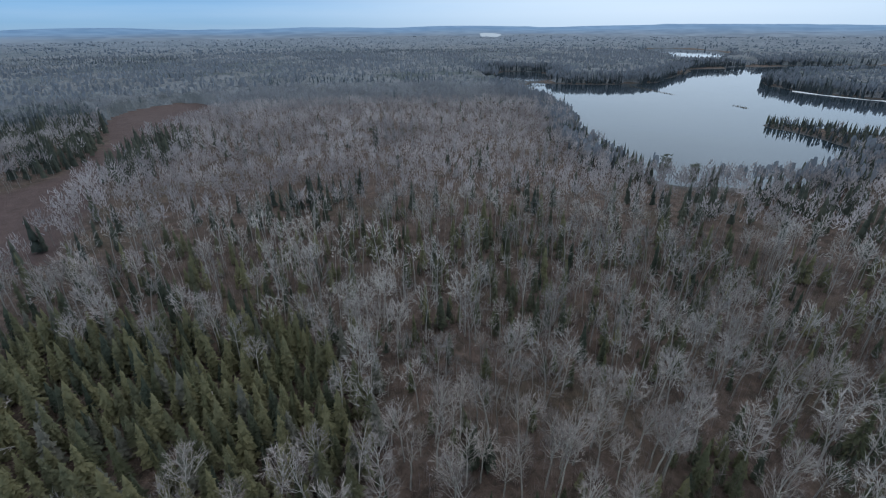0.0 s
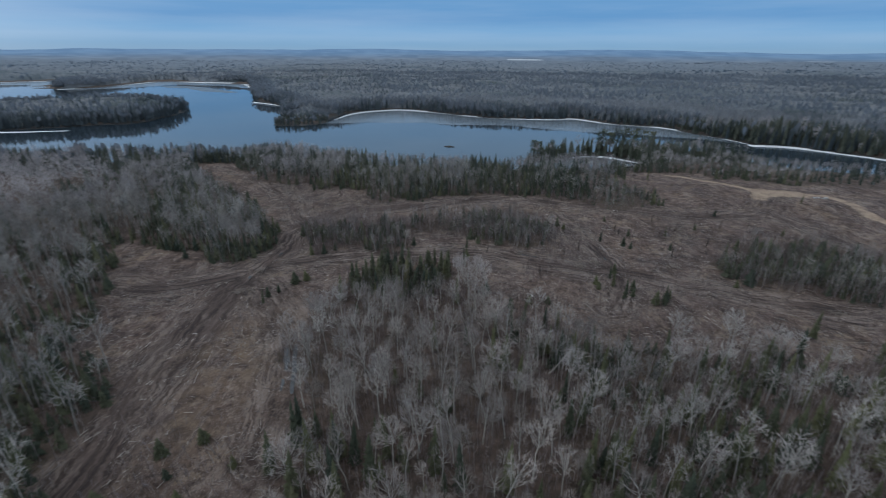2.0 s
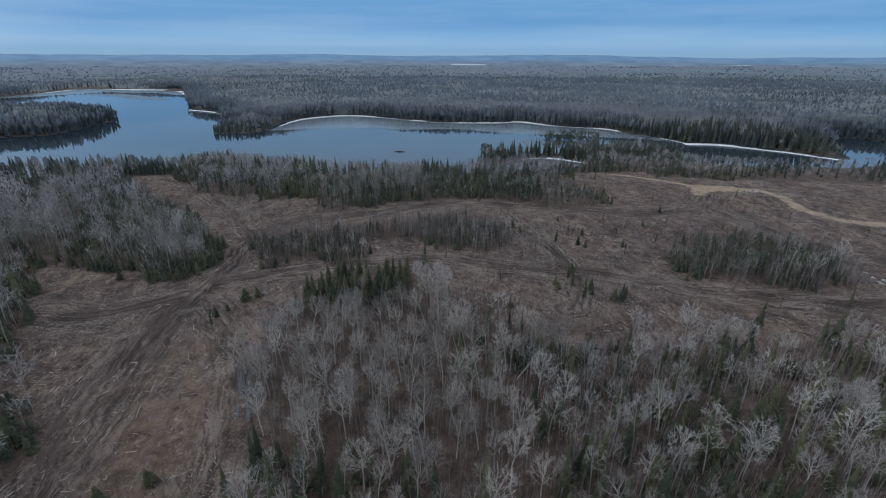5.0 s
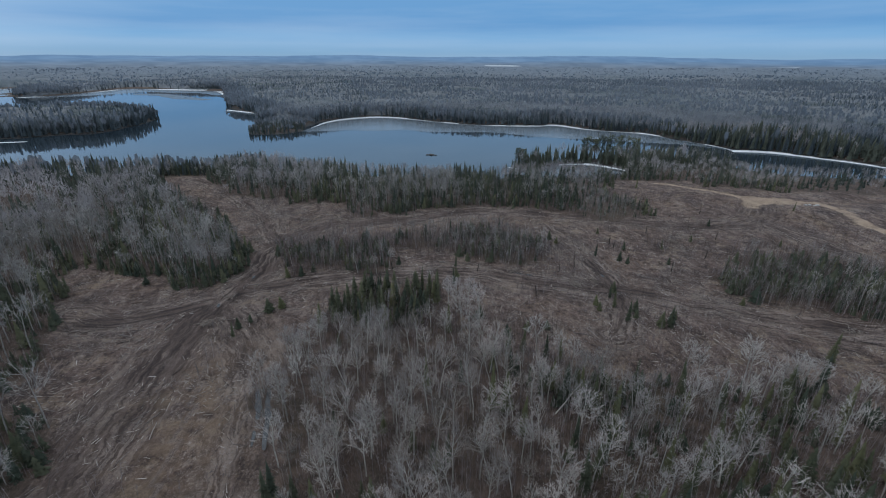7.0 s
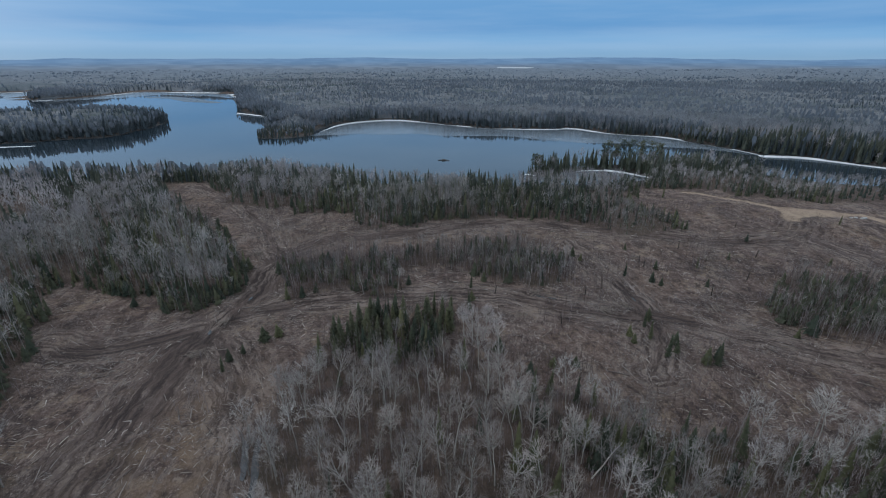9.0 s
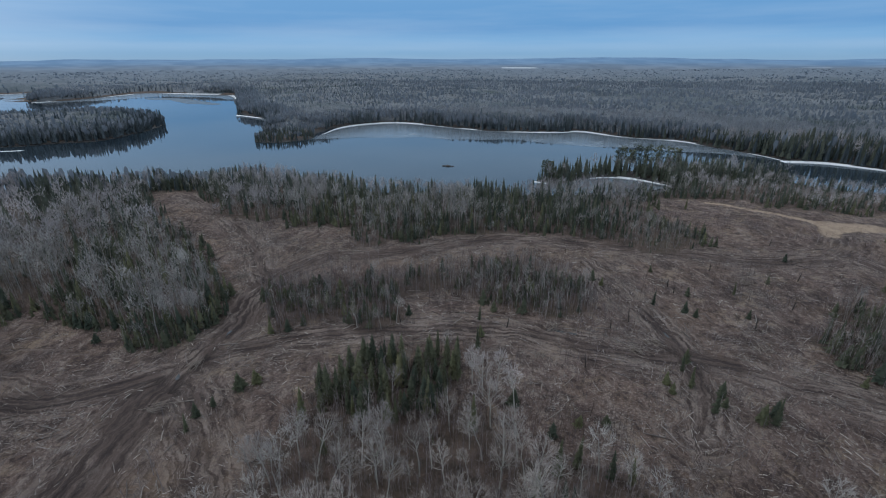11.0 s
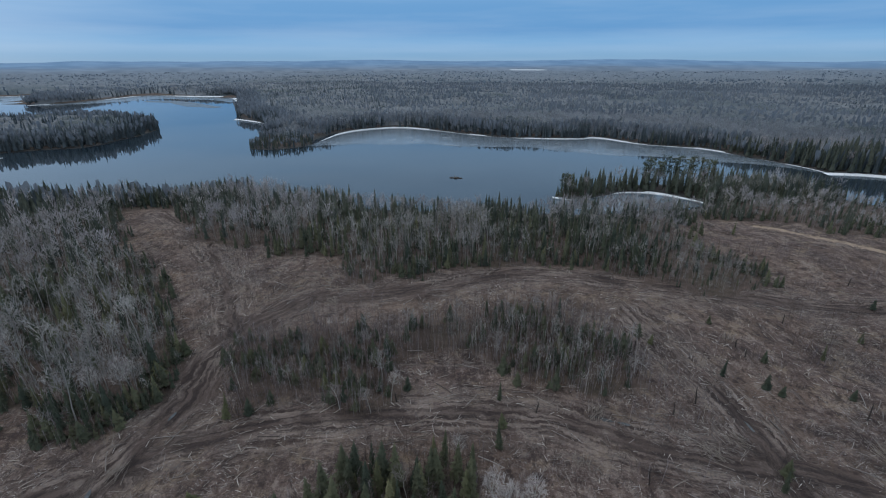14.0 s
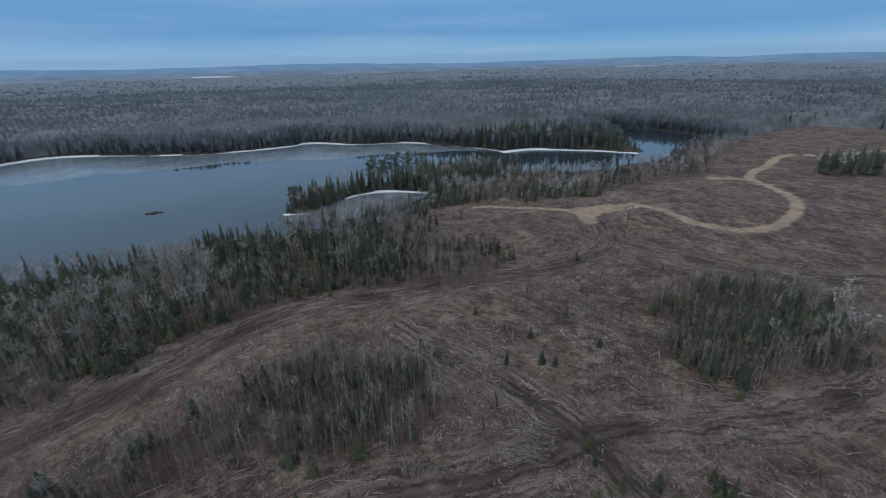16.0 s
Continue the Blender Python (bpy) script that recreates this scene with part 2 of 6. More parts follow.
def ice_material():
    g = Nodes("ice")
    a, b = g.noise(0.06, 4), g.noise(0.9, 4)
    snow = g.attr("snow")
    col = g.mix(g.ramp(a, 0.35, 0.65), (0.085, 0.108, 0.128), (0.165, 0.190, 0.212))
    rim = g.maths("ADD", snow, g.ramp(b, 0.2, 0.8, -0.2, 0.2))
    col = g.mix(g.ramp(rim, 0.45, 0.75), col, (0.78, 0.79, 0.80))
    g.b.inputs["Specular IOR Level"].default_value = 0.4
    return g.done(col, g.ramp(rim, 0.3, 0.7, 0.22, 0.8), b, 0.1, 0.05)


def twig_material(name, dark, light, joined, through=0.0):
    g = Nodes(name)
    tone = g.attr("tone") if joined else g.random()
    col = g.mix(tone, dark, light)
    col = g.mix(g.ramp(g.noise(1.1, 2), 0.3, 0.7, 0, 0.5), col, g.mix(1.0, col, (0.62, 0.58, 0.56), "MULTIPLY"))
    if through:
        # light passing between fine twigs and needles
        leaf, both = g.nt.nodes.new("ShaderNodeBsdfTranslucent"), g.nt.nodes.new("ShaderNodeMixShader")
        both.inputs[0].default_value = through
        g.link(col, leaf.inputs[0])
        g.link(g.b.outputs[0], both.inputs[1])
        g.link(leaf.outputs[0], both.inputs[2])
        g.link(both.outputs[0], g.nt.nodes["Material Output"].inputs[0])
    return g.done(col, 0.9)


def bark_material(name, pale, scar, joined):
    g = Nodes(name)
    tone = g.attr("tone") if joined else g.random()
    col = g.mix(tone, tuple(c * 0.7 for c in pale), pale)
    col = g.mix(g.ramp(g.noise(5.0, 4, stretch=(1, 1, 2.2)), 0.52, 0.62, 0, 0.8), col, scar)
    return g.done(col, 0.85, g.noise(9.0, 3), 0.4, 0.03)


def plain_material(name, a, b, scale=1.5, rough=0.9, bump=0.4):
    g = Nodes(name)
    f = g.noise(scale, 4, rough=0.7)
    col = g.mix(g.ramp(f, 0.3, 0.7), a, b)
    col = g.mix(g.ramp(g.random(), 0, 1, 0, 0.4), col, g.mix(1.0, col, (0.6, 0.58, 0.56), "MULTIPLY"))
    return g.done(col, rough, g.noise(scale * 5, 3), bump, 0.05)


def canopy_material():
    """Leafless tree tops seen from far off, with darker conifers among them; crown gaps and haze are put into the
    colour.
    """
    g = Nodes("massed_tree_tops")
    fine, mid, wide = g.noise(0.55, 4, stretch=(1, 1, 0.3), rough=0.75), g.noise(0.09, 4), g.noise(0.012, 3)
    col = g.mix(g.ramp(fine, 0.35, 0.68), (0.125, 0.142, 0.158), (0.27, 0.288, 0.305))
    # dark gaps between crowns, their shade put into the colour
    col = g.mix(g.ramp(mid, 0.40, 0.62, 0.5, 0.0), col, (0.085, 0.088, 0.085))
    col = g.mix(g.ramp(g.attr("conifer"), 0.35, 0.75, 0.0, 0.8), col, g.mix(g.ramp(fine, 0.35, 0.65), (0.050, 0.068, 0.072), (0.115, 0.135, 0.130)))
    col = g.mix(g.ramp(g.noise(0.028, 3), 0.48, 0.62, 0.0, 0.45), col, (0.25, 0.255, 0.265))
    col = g.mix(g.ramp(g.noise(0.0042, 3), 0.50, 0.60, 0.0, 0.6), col, (0.100, 0.122, 0.132))
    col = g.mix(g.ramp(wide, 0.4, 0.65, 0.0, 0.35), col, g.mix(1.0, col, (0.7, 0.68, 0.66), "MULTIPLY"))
    # distance haze painted in: blue-grey takes over as range grows
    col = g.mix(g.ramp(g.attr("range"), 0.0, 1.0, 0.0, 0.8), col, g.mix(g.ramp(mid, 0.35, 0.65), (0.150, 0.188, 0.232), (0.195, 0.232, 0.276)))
    return g.done(col, 1.0, fine, 1.0, 2.0)


def hills_material():
    """Forested land and hills far away: stands and belts, with haze painted in as blue that grows with distance."""
    g = Nodes("far_hills")
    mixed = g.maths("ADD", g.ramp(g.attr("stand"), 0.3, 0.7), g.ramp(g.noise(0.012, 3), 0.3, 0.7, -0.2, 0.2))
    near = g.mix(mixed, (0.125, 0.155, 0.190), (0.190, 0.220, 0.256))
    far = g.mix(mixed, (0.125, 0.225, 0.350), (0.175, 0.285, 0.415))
    # haze painted by distance, from grey woodland to blue
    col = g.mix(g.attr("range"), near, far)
    # pale fields, and the far pond's bright water painted the same way
    col = g.mix(g.ramp(g.attr("field_pond"), 0.4, 0.6, 0, 0.75), col, (0.55, 0.58, 0.60))
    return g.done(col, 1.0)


CANOPY = canopy_material()
GROUND, WATER, ICE, WET_ICE = ground_material(), water_material(), ice_material(), wet_ice_material()
TWIG_DARK, TWIG_LIGHT = (0.205, 0.190, 0.180), (0.585, 0.545, 0.500)
NEEDLE_DARK, NEEDLE_LIGHT = (0.064, 0.079, 0.058), (0.215, 0.205, 0.112)
# FAR, BEYOND and SKYLINE colours carry painted distance haze, cooler and lower in contrast
TWIG_FAR = twig_material("hazy_far_twigs", (0.180, 0.205, 0.236), (0.262, 0.288, 0.322), True, 0.5)
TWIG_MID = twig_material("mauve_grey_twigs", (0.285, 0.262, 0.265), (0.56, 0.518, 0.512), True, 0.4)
NEEDLE_SKYLINE = twig_material("hazy_skyline_needles", (0.128, 0.165, 0.208), (0.168, 0.204, 0.245), True, 0.5)
TWIG_BEYOND = twig_material("hazy_grey_twigs", (0.215, 0.228, 0.250), (0.375, 0.388, 0.408), True, 0.45)
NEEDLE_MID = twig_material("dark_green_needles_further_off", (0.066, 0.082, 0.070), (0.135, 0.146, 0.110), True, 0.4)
TWIG_SKYLINE = twig_material("hazy_skyline_twigs", (0.158, 0.194, 0.238), (0.215, 0.250, 0.294), True, 0.5)
NEEDLE_FAR = twig_material("hazy_far_needles", (0.108, 0.136, 0.152), (0.158, 0.186, 0.198), True, 0.5)
TWIG = twig_material("bare_twigs", (0.200, 0.172, 0.156), (0.50, 0.445, 0.405), False)
BIRCH_TWIG = twig_material("pale_birch_twigs", (0.42, 0.375, 0.355), (0.62, 0.56, 0.53), False)
PALE_TWIG = twig_material("pale_aspen_twigs", (0.30, 0.270, 0.255), (0.50, 0.455, 0.425), False)
TWIG_ALL = twig_material("bare_twigs_massed", TWIG_DARK, TWIG_LIGHT, True)
NEEDLE = twig_material("needles", NEEDLE_DARK, (0.150, 0.152, 0.080), False, 0.3)
GREY_NEEDLE = twig_material("lichened_grey_needles", (0.13, 0.132, 0.104), (0.22, 0.215, 0.180), True, 0.3)
NEEDLE_ALL = twig_material("needles_massed", NEEDLE_DARK, NEEDLE_LIGHT, True, 0.3)
BARK = bark_material("aspen_bark", (0.52, 0.49, 0.44), (0.12, 0.10, 0.085), False)
BARK_ALL = bark_material("aspen_bark_massed", (0.38, 0.355, 0.325), (0.12, 0.10, 0.085), True)
SPRUCE_BARK = plain_material("spruce_bark", (0.10, 0.08, 0.065), (0.17, 0.14, 0.115), 6.0)
BRUSH = twig_material("dead_brush", (0.10, 0.072, 0.062), (0.30, 0.245, 0.215), True)
THICKET = twig_material("sapling_bark", (0.18, 0.150, 0.150), (0.40, 0.348, 0.345), True)
LOG = plain_material("cut_log", (0.13, 0.105, 0.09), (0.36, 0.305, 0.262), 3.0)
PALE_WOOD = twig_material("barkless_wood", (0.30, 0.255, 0.215), (0.66, 0.60, 0.54), True)
STICK = twig_material("slash_sticks", (0.062, 0.048, 0.044), (0.50, 0.445, 0.405), True)
CUTWOOD = plain_material("fresh_cut_wood", (0.55, 0.43, 0.28), (0.66, 0.55, 0.40), 8.0)
STONE = plain_material("pale_stone", (0.32, 0.31, 0.30), (0.60, 0.59, 0.57), 2.0)
CHAR = plain_material("dark_deadwood", (0.035, 0.028, 0.025), (0.085, 0.070, 0.062), 4.0)
REED = plain_material("dry_reed", (0.13, 0.10, 0.07), (0.24, 0.19, 0.13), 2.0)
PUDDLE = plain_material("muddy_water", (0.055, 0.056, 0.058), (0.12, 0.12, 0.122), 1.2, 0.10, 0.05)
HILLS = hills_material()

# ---- the plan, in metres: x to the east, y to the north, the lake's level at z = 0 ----
WEST_SHORE = [(-463, -67), (-542, -112), (-600, -128), (-655, -105), (-652, -35), (-690, 40), (-780, 60), (-870, 95), (-960, 108), (-1030, 205),
              (-1110, 330), (-1150, 560), (-1120, 800), (-1060, 1000), (-960, 1110), (-900, 1140), (-850, 1010), (-785, 920), (-728, 862), (-706, 900), (-700, 1036), (-715, 1150), (-658, 1127), (-560, 1089),
              (-467, 1085), (-400, 940), (-345, 810), (-318, 753)]
NORTH_SHORE = [(-285, 676), (-222, 625), (-198, 540), (-182, 470), (-166, 455), (-140, 463), (-128, 486), (-138, 515), (-122, 566), (-74, 606), (-26, 581),
               (34, 527), (111, 516), (133, 534), (159, 490), (204, 473), (222, 432), (236, 397), (240, 378), (269, 375), (296, 340), (313, 307),
               (330, 314), (350, 350), (380, 395), (405, 402), (436, 356), (421, 312)]
SOUTH_SHORE = [(357, 302), (320, 285), (280, 284), (240, 288), (212, 302), (190, 335), (150, 345), (110, 346), (75, 338), (52, 326), (46, 314), (61, 310),
               (89, 330), (108, 328), (121, 314), (127, 304), (118, 294), (90, 290), (60, 287), (20, 286), (-1, 288), (-60, 299), (-96, 314), (-129, 318),
               (-155, 307), (-207, 295), (-240, 292), (-285, 282), (-335, 294), (-364, 272), (-385, 235), (-392, 195), (-410, 150), (-430, 107), (-403, 102),
               (-365, 140), (-300, 118), (-245, 82), (-232, 42), (-240, 18), (-272, -8), (-334, -22), (-389, -37)]
LAKE = WEST_SHORE + NORTH_SHORE + SOUTH_SHORE
WEST_ISLAND = [(-752, 156), (-637, 188), (-590, 250), (-545, 330), (-556, 440), (-640, 500), (-800, 480), (-900, 380), (-870, 240)]
EAST_ISLAND = [(-560, 470), (-441, 405), (-385, 425), (-352, 447), (-318, 460), (-314, 505), (-320, 545), (-330, 588), (-380, 628), (-461, 655), (-550, 590)]
PONDS = [[(-825, -200), (-812, -118), (-705, -98), (-672, -118), (-678, -165), (-725, -195)],
         [(-1830, 50), (-1840, 160), (-1640, 262), (-1420, 245), (-1190, 190), (-1170, 95), (-1480, 40)],
         [(-2500, -640), (-2350, -580), (-2420, -760), (-2640, -790)]]
CLEARED_EDGE = [(-38, 22), (-55, 43), (-66, 60), (-74, 77), (-88, 92), (-100, 112), (-118, 148), (-122, 158), (-113, 157), (-94, 143), (-72, 136), (-64, 142),
                (-64, 155), (-70, 174), (-88, 190), (-106, 211), (-136, 243), (-160, 279), (-138, 288), (-122, 266), (-101, 238), (-76, 232), (-47, 229),
                (-35, 209), (-21, 207), (-10, 215), (17, 222), (32, 223), (48, 214), (68, 200), (92, 196), (103, 200), (101, 219), (84, 236), (98, 272),
                (112, 277), (136, 268), (154, 245), (178, 236)]
CLEARED_EAST = [(235, 240), (277, 230), (311, 250), (365, 262), (450, 290), (545, 290), (560, 180), (400, 120), (300, 66), (200, 64), (125, 84), (101, 84),
                (75, 90), (53, 96), (27, 96), (13, 107), (5, 118), (-14, 121), (-27, 121), (-37, 112), (-38, 104), (-33, 86), (-27, 62), (-20, 40)]
CLEARED = CLEARED_EDGE + CLEARED_EAST
MID_STAND = [(-53, 151), (-38, 149), (-22, 152), (-17, 162), (-10, 170), (4, 168), (14, 161), (25, 152), (38, 155), (44, 163), (43, 176), (30, 185), (8, 186),
             (-8, 182), (-18, 173), (-36, 175), (-52, 168)]
EAST_STAND = [(92, 147), (92, 132), (103, 122), (121, 118), (138, 121), (150, 134), (146, 150), (120, 163)]
FAR_STAND = [(316, 184), (340, 172), (372, 178), (368, 196), (330, 206)]
SPRUCE_CLUMP = [(-27, 123), (-18, 115), (-8, 113), (0, 119), (1, 130), (-8, 135), (-22, 133)]
BOG = [(-57, -160), (-74, -166), (-101, -193), (-140, -226), (-183, -265), (-218, -284), (-258, -292), (-300, -312), (-345, -350), (-365, -410), (-313, -428),
       (-262, -400), (-205, -318), (-152, -262), (-98, -248), (-60, -228)]
SPRUCE_WOOD = [(-10, -100), (-38, -128), (-50, -102), (-62, -80), (-66, -55), (-44, -30), (-28, -40)]
# the last outline is a far pond, its bright water painted as pale land
FIELDS_AND_POND = [[(270, 2600), (470, 2620), (480, 2790), (280, 2790)], [(1500, 2250), (1650, 2150), (1690, 2200), (1540, 2310)],
          [(2050, 1650), (2200, 1500), (2260, 1560), (2100, 1720)], [(-1500, -900), (-1360, -980), (-1340, -930), (-1480, -860)], [(-2940, -860), (-2830, -695), (-2420, -600), (-2400, -690)]]
TRACK_A = [(-57, 34), (-60, 60), (-62, 79), (-64, 100), (-64, 118), (-61, 131), (-58, 150), (-60, 162), (-57, 175), (-53, 183), (-44, 195)]
TRACK_A2 = [(-57, 172), (-68, 190), (-76, 208), (-103, 243), (-140, 275)]
TRACK_B = [(-58, 136), (-45, 142), (-37, 144), (-21, 147), (-2, 148), (16, 148), (24, 144), (33, 140), (45, 137), (60, 136), (75, 127), (103, 113), (150, 105)]
TRACK_C = [(-44, 195), (-22, 198), (-7, 203), (6, 209), (25, 214), (53, 206), (79, 198), (105, 192), (124, 191), (140, 196), (152, 210)]
TRACK_D = [(46, 190), (49, 176), (51, 163), (54, 151), (55, 138), (54, 126), (46, 112)]
TRACK_E = [(-30, 60), (-32, 72), (-35, 82), (-37, 93), (-41, 102), (-50, 116), (-60, 130)]
TRACK_F = [(-100, 122), (-86, 118), (-75, 122), (-64, 130)]
TRACK_G = [(180, 128), (160, 141), (150, 160), (140, 190)]
ROAD = [(124, 261), (132, 252), (139, 241), (149, 228), (162, 223), (180, 217), (184, 206), (180, 190), (187, 174), (204, 168), (231, 171), (254, 181), (268, 197),
        (279, 213), (296, 221), (325, 224), (365, 234), (382, 219), (420, 196), (480, 180)]
ROAD_SPUR = [(280, 213), (276, 221), (268, 227)]
SAND_PATCH = [(142, 212), (147, 209), (154, 217), (166, 214), (180, 217), (172, 223), (160, 226), (152, 229), (147, 231), (149, 224)]


def rounded(points, closed=True, times=2):
    """Corners cut off, so that an outline runs smoothly."""
    p = np.array(points, float)
    for _ in range(times):
        q = np.roll(p, -1, 0) if closed else p[1:]
        a = p if closed else p[:-1]
        p = np.stack([a * 0.75 + q * 0.25, a * 0.25 + q * 0.75], 1).reshape(-1, 2) if closed else np.vstack(
            [p[:1], np.stack([a * 0.75 + q * 0.25, a * 0.25 + q * 0.75], 1).reshape(-1, 2), p[-1:]])
    return p


def hashed(i, j, seed):
    v = np.sin(i * 127.1 + j * 311.7 + seed * 74.7) * 43758.5453
    return v - np.floor(v)


def value_noise(x, y, size, seed=0):
    """Smooth noise from 0 to 1 with cells of that size."""
    u, v = np.asarray(x, float) / size, np.asarray(y, float) / size
    i, j = np.floor(u), np.floor(v)
    f, g = u - i, v - j
    f, g = f * f * (3 - 2 * f), g * g * (3 - 2 * g)
    return (hashed(i, j, seed) * (1 - f) + hashed(i + 1, j, seed) * f) * (1 - g) + (hashed(i, j + 1, seed) * (1 - f) + hashed(i + 1, j + 1, seed) * f) * g


def ease(v, lo, hi):
    t = np.clip((v - lo) / (hi - lo), 0, 1)
    return t * t * (3 - 2 * t)


def signed(outline, x, y, reach=1e9):
    """Distance to an outline, positive inside it; far-off points get -reach."""
    x, y = np.asarray(x, float), np.asarray(y, float)
    best = np.full(x.shape, 1e18)
    inside = np.zeros(x.shape, bool)
    out = np.full(x.shape, -float(reach))
    lo, hi = outline.min(0) - reach, outline.max(0) + reach
    near = (x > lo[0]) & (x < hi[0]) & (y > lo[1]) & (y < hi[1])
    px, py = x[near], y[near]
    best, inside = np.full(px.shape, 1e18), np.zeros(px.shape, bool)
    for (ax, ay), (bx, by) in zip(outline, np.roll(outline, -1, 0)):
        dx, dy = bx - ax, by - ay
        t = np.clip(((px - ax) * dx + (py - ay) * dy) / (dx * dx + dy * dy + 1e-12), 0, 1)
        best = np.minimum(best, (px - ax - t * dx) ** 2 + (py - ay - t * dy) ** 2)
        if dy:
            inside ^= ((ay > py) != (by > py)) & (px < dx * (py - ay) / dy + ax)
    out[near] = np.where(inside, 1, -1) * np.sqrt(best)
    return np.maximum(out, -reach)


def along(line, x, y, reach=16.0):
    """Sideways distance, with its sign, from a way, and the distance gone along it; far-off points get reach."""
    x, y = np.asarray(x, float), np.asarray(y, float)
    best, gone = np.full(x.shape, float(reach)), np.zeros(x.shape)
    lo, hi = line.min(0) - reach, line.max(0) + reach
    near = np.nonzero((x > lo[0]) & (x < hi[0]) & (y > lo[1]) & (y < hi[1]))
    px, py, b, s = x[near], y[near], best[near], gone[near]
    start = 0.0
    for (ax, ay), (bx, by) in zip(line[:-1], line[1:]):
        dx, dy = bx - ax, by - ay
        size = math.hypot(dx, dy) + 1e-9
        t = np.clip(((px - ax) * dx + (py - ay) * dy) / size ** 2, 0, 1)
        d = np.hypot(px - ax - t * dx, py - ay - t * dy)
        side = np.sign((px - ax) * dy - (py - ay) * dx)
        closer = d < np.abs(b)
        b = np.where(closer, d * np.where(side == 0, 1, side), b)
        s = np.where(closer, start + t * size, s)
        start += size
    best[near], gone[near] = b, s
    return best, gone


def resampled(points, n):
    p = np.asarray(points, float)
    s = np.concatenate([[0], np.cumsum(np.hypot(*np.diff(p, axis=0).T))])
    t = np.linspace(0, s[-1], n)
    return np.stack([np.interp(t, s, p[:, 0]), np.interp(t, s, p[:, 1])], 1)


R = {name: rounded(p) for name, p in dict(lake=LAKE, west=WEST_ISLAND, east=EAST_ISLAND, cleared=CLEARED, mid=MID_STAND, eaststand=EAST_STAND, farstand=FAR_STAND,
                                          clump=SPRUCE_CLUMP, bog=BOG, wood=SPRUCE_WOOD, patch=SAND_PATCH).items()}
def ragged(outline, step, amount, seed):
    """The same outline with bays and spurs, as a stand of trees has."""
    p = resampled(np.vstack([outline, outline[:1]]), int(np.hypot(*np.diff(np.vstack([outline, outline[:1]]), axis=0).T).sum() / step))[:-1]
    way = np.roll(p, -1, 0) - np.roll(p, 1, 0)
    way /= np.hypot(way[:, 0], way[:, 1])[:, None] + 1e-9
    push = (value_noise(p[:, 0], p[:, 1], 11, seed) - 0.5) * 1.3 + (value_noise(p[:, 0], p[:, 1], 4.5, seed + 1) - 0.5) * 0.7
    return p + np.stack([way[:, 1], -way[:, 0]], 1) * (push * amount)[:, None]


for k, (key, amount) in enumerate((("mid", 9.0), ("eaststand", 10.0), ("clump", 6.0), ("farstand", 9.0), ("cleared", 6.0))):
    R[key] = ragged(R[key], 2.2 if key != "cleared" else 3.0, amount, 91 + 2 * k)
POND_LINES, FIELD_POND_LINES = [rounded(p) for p in PONDS], [rounded(p, times=1) for p in FIELDS_AND_POND]
TRACKS = [(rounded(p, False), w) for p, w in ((TRACK_A, 4.6), (TRACK_A2, 1.3), (TRACK_B, 2.3), (TRACK_C, 3.7), (TRACK_D, 1.9), (TRACK_E, 2.8), (TRACK_F, 2.6), (TRACK_G, 2.6))]
ROADS = [(rounded(ROAD[:6], False), 1.5), (rounded(ROAD[5:], False), 2.5), (rounded(ROAD_SPUR, False), 3.6)]


def wet(x, y):
    """Distance to the shore, positive on the water."""
    rough = (value_noise(x, y, 23, 5) - 0.5) * 7 + (value_noise(x, y, 9, 6) - 0.5) * 3
    d = signed(R["lake"], x, y, 160)
    d = np.minimum(d, -signed(R["west"], x, y, 160))
    d = np.minimum(d, -signed(R["east"], x, y, 160))
    for p in POND_LINES:
        d = np.maximum(d, signed(p, x, y, 160))
    return d + rough * (np.abs(d) < 60)


def open_ground(x, y):
    """Distance inside the cut-over land, less the stands left on it."""
    wobble = (value_noise(x, y, 11, 8) - 0.5) * 7
    d = signed(R["cleared"], x, y, 60)
    for k in ("mid", "eaststand", "farstand", "clump"):
        d = np.minimum(d, -signed(R[k], x, y, 60))
    return d + wobble


def lanes(x, y):
    """How worn the ground is by machines, the sideways distance to their way and the distance along it."""
    worn, lane, way = np.zeros(np.shape(x)), np.full(np.shape(x), 16.0), np.zeros(np.shape(x))
    for k, (line, w) in enumerate(TRACKS):
        d, s = along(line, x, y)
        w = w * (0.55 + 0.9 * value_noise(x, y, 13, 33)) * (0.75 + 0.5 * value_noise(x, y, 4, 35))
        m = (1 - ease(np.abs(d), w * 0.5, w * 1.55)) * (0.35 + 0.65 * ease(value_noise(x, y, 7, 34), 0.2, 0.6))
        m = m * ease(s, 0, 12) if k not in (0, 3) else m
        closer = np.abs(d) < np.abs(lane)
        lane, way = np.where(closer, d, lane), np.where(closer, s + 300 * k, way)
        worn = np.maximum(worn, m)
    return worn, lane, way


def sandy(x, y):
    s = np.zeros(np.shape(x))
    for line, w in ROADS:
        s = np.maximum(s, 1 - ease(np.abs(along(line, x, y)[0]), w * 0.6, w * 1.5))
    return np.maximum(s, ease(signed(R["patch"], x, y, 20), -2, 2))


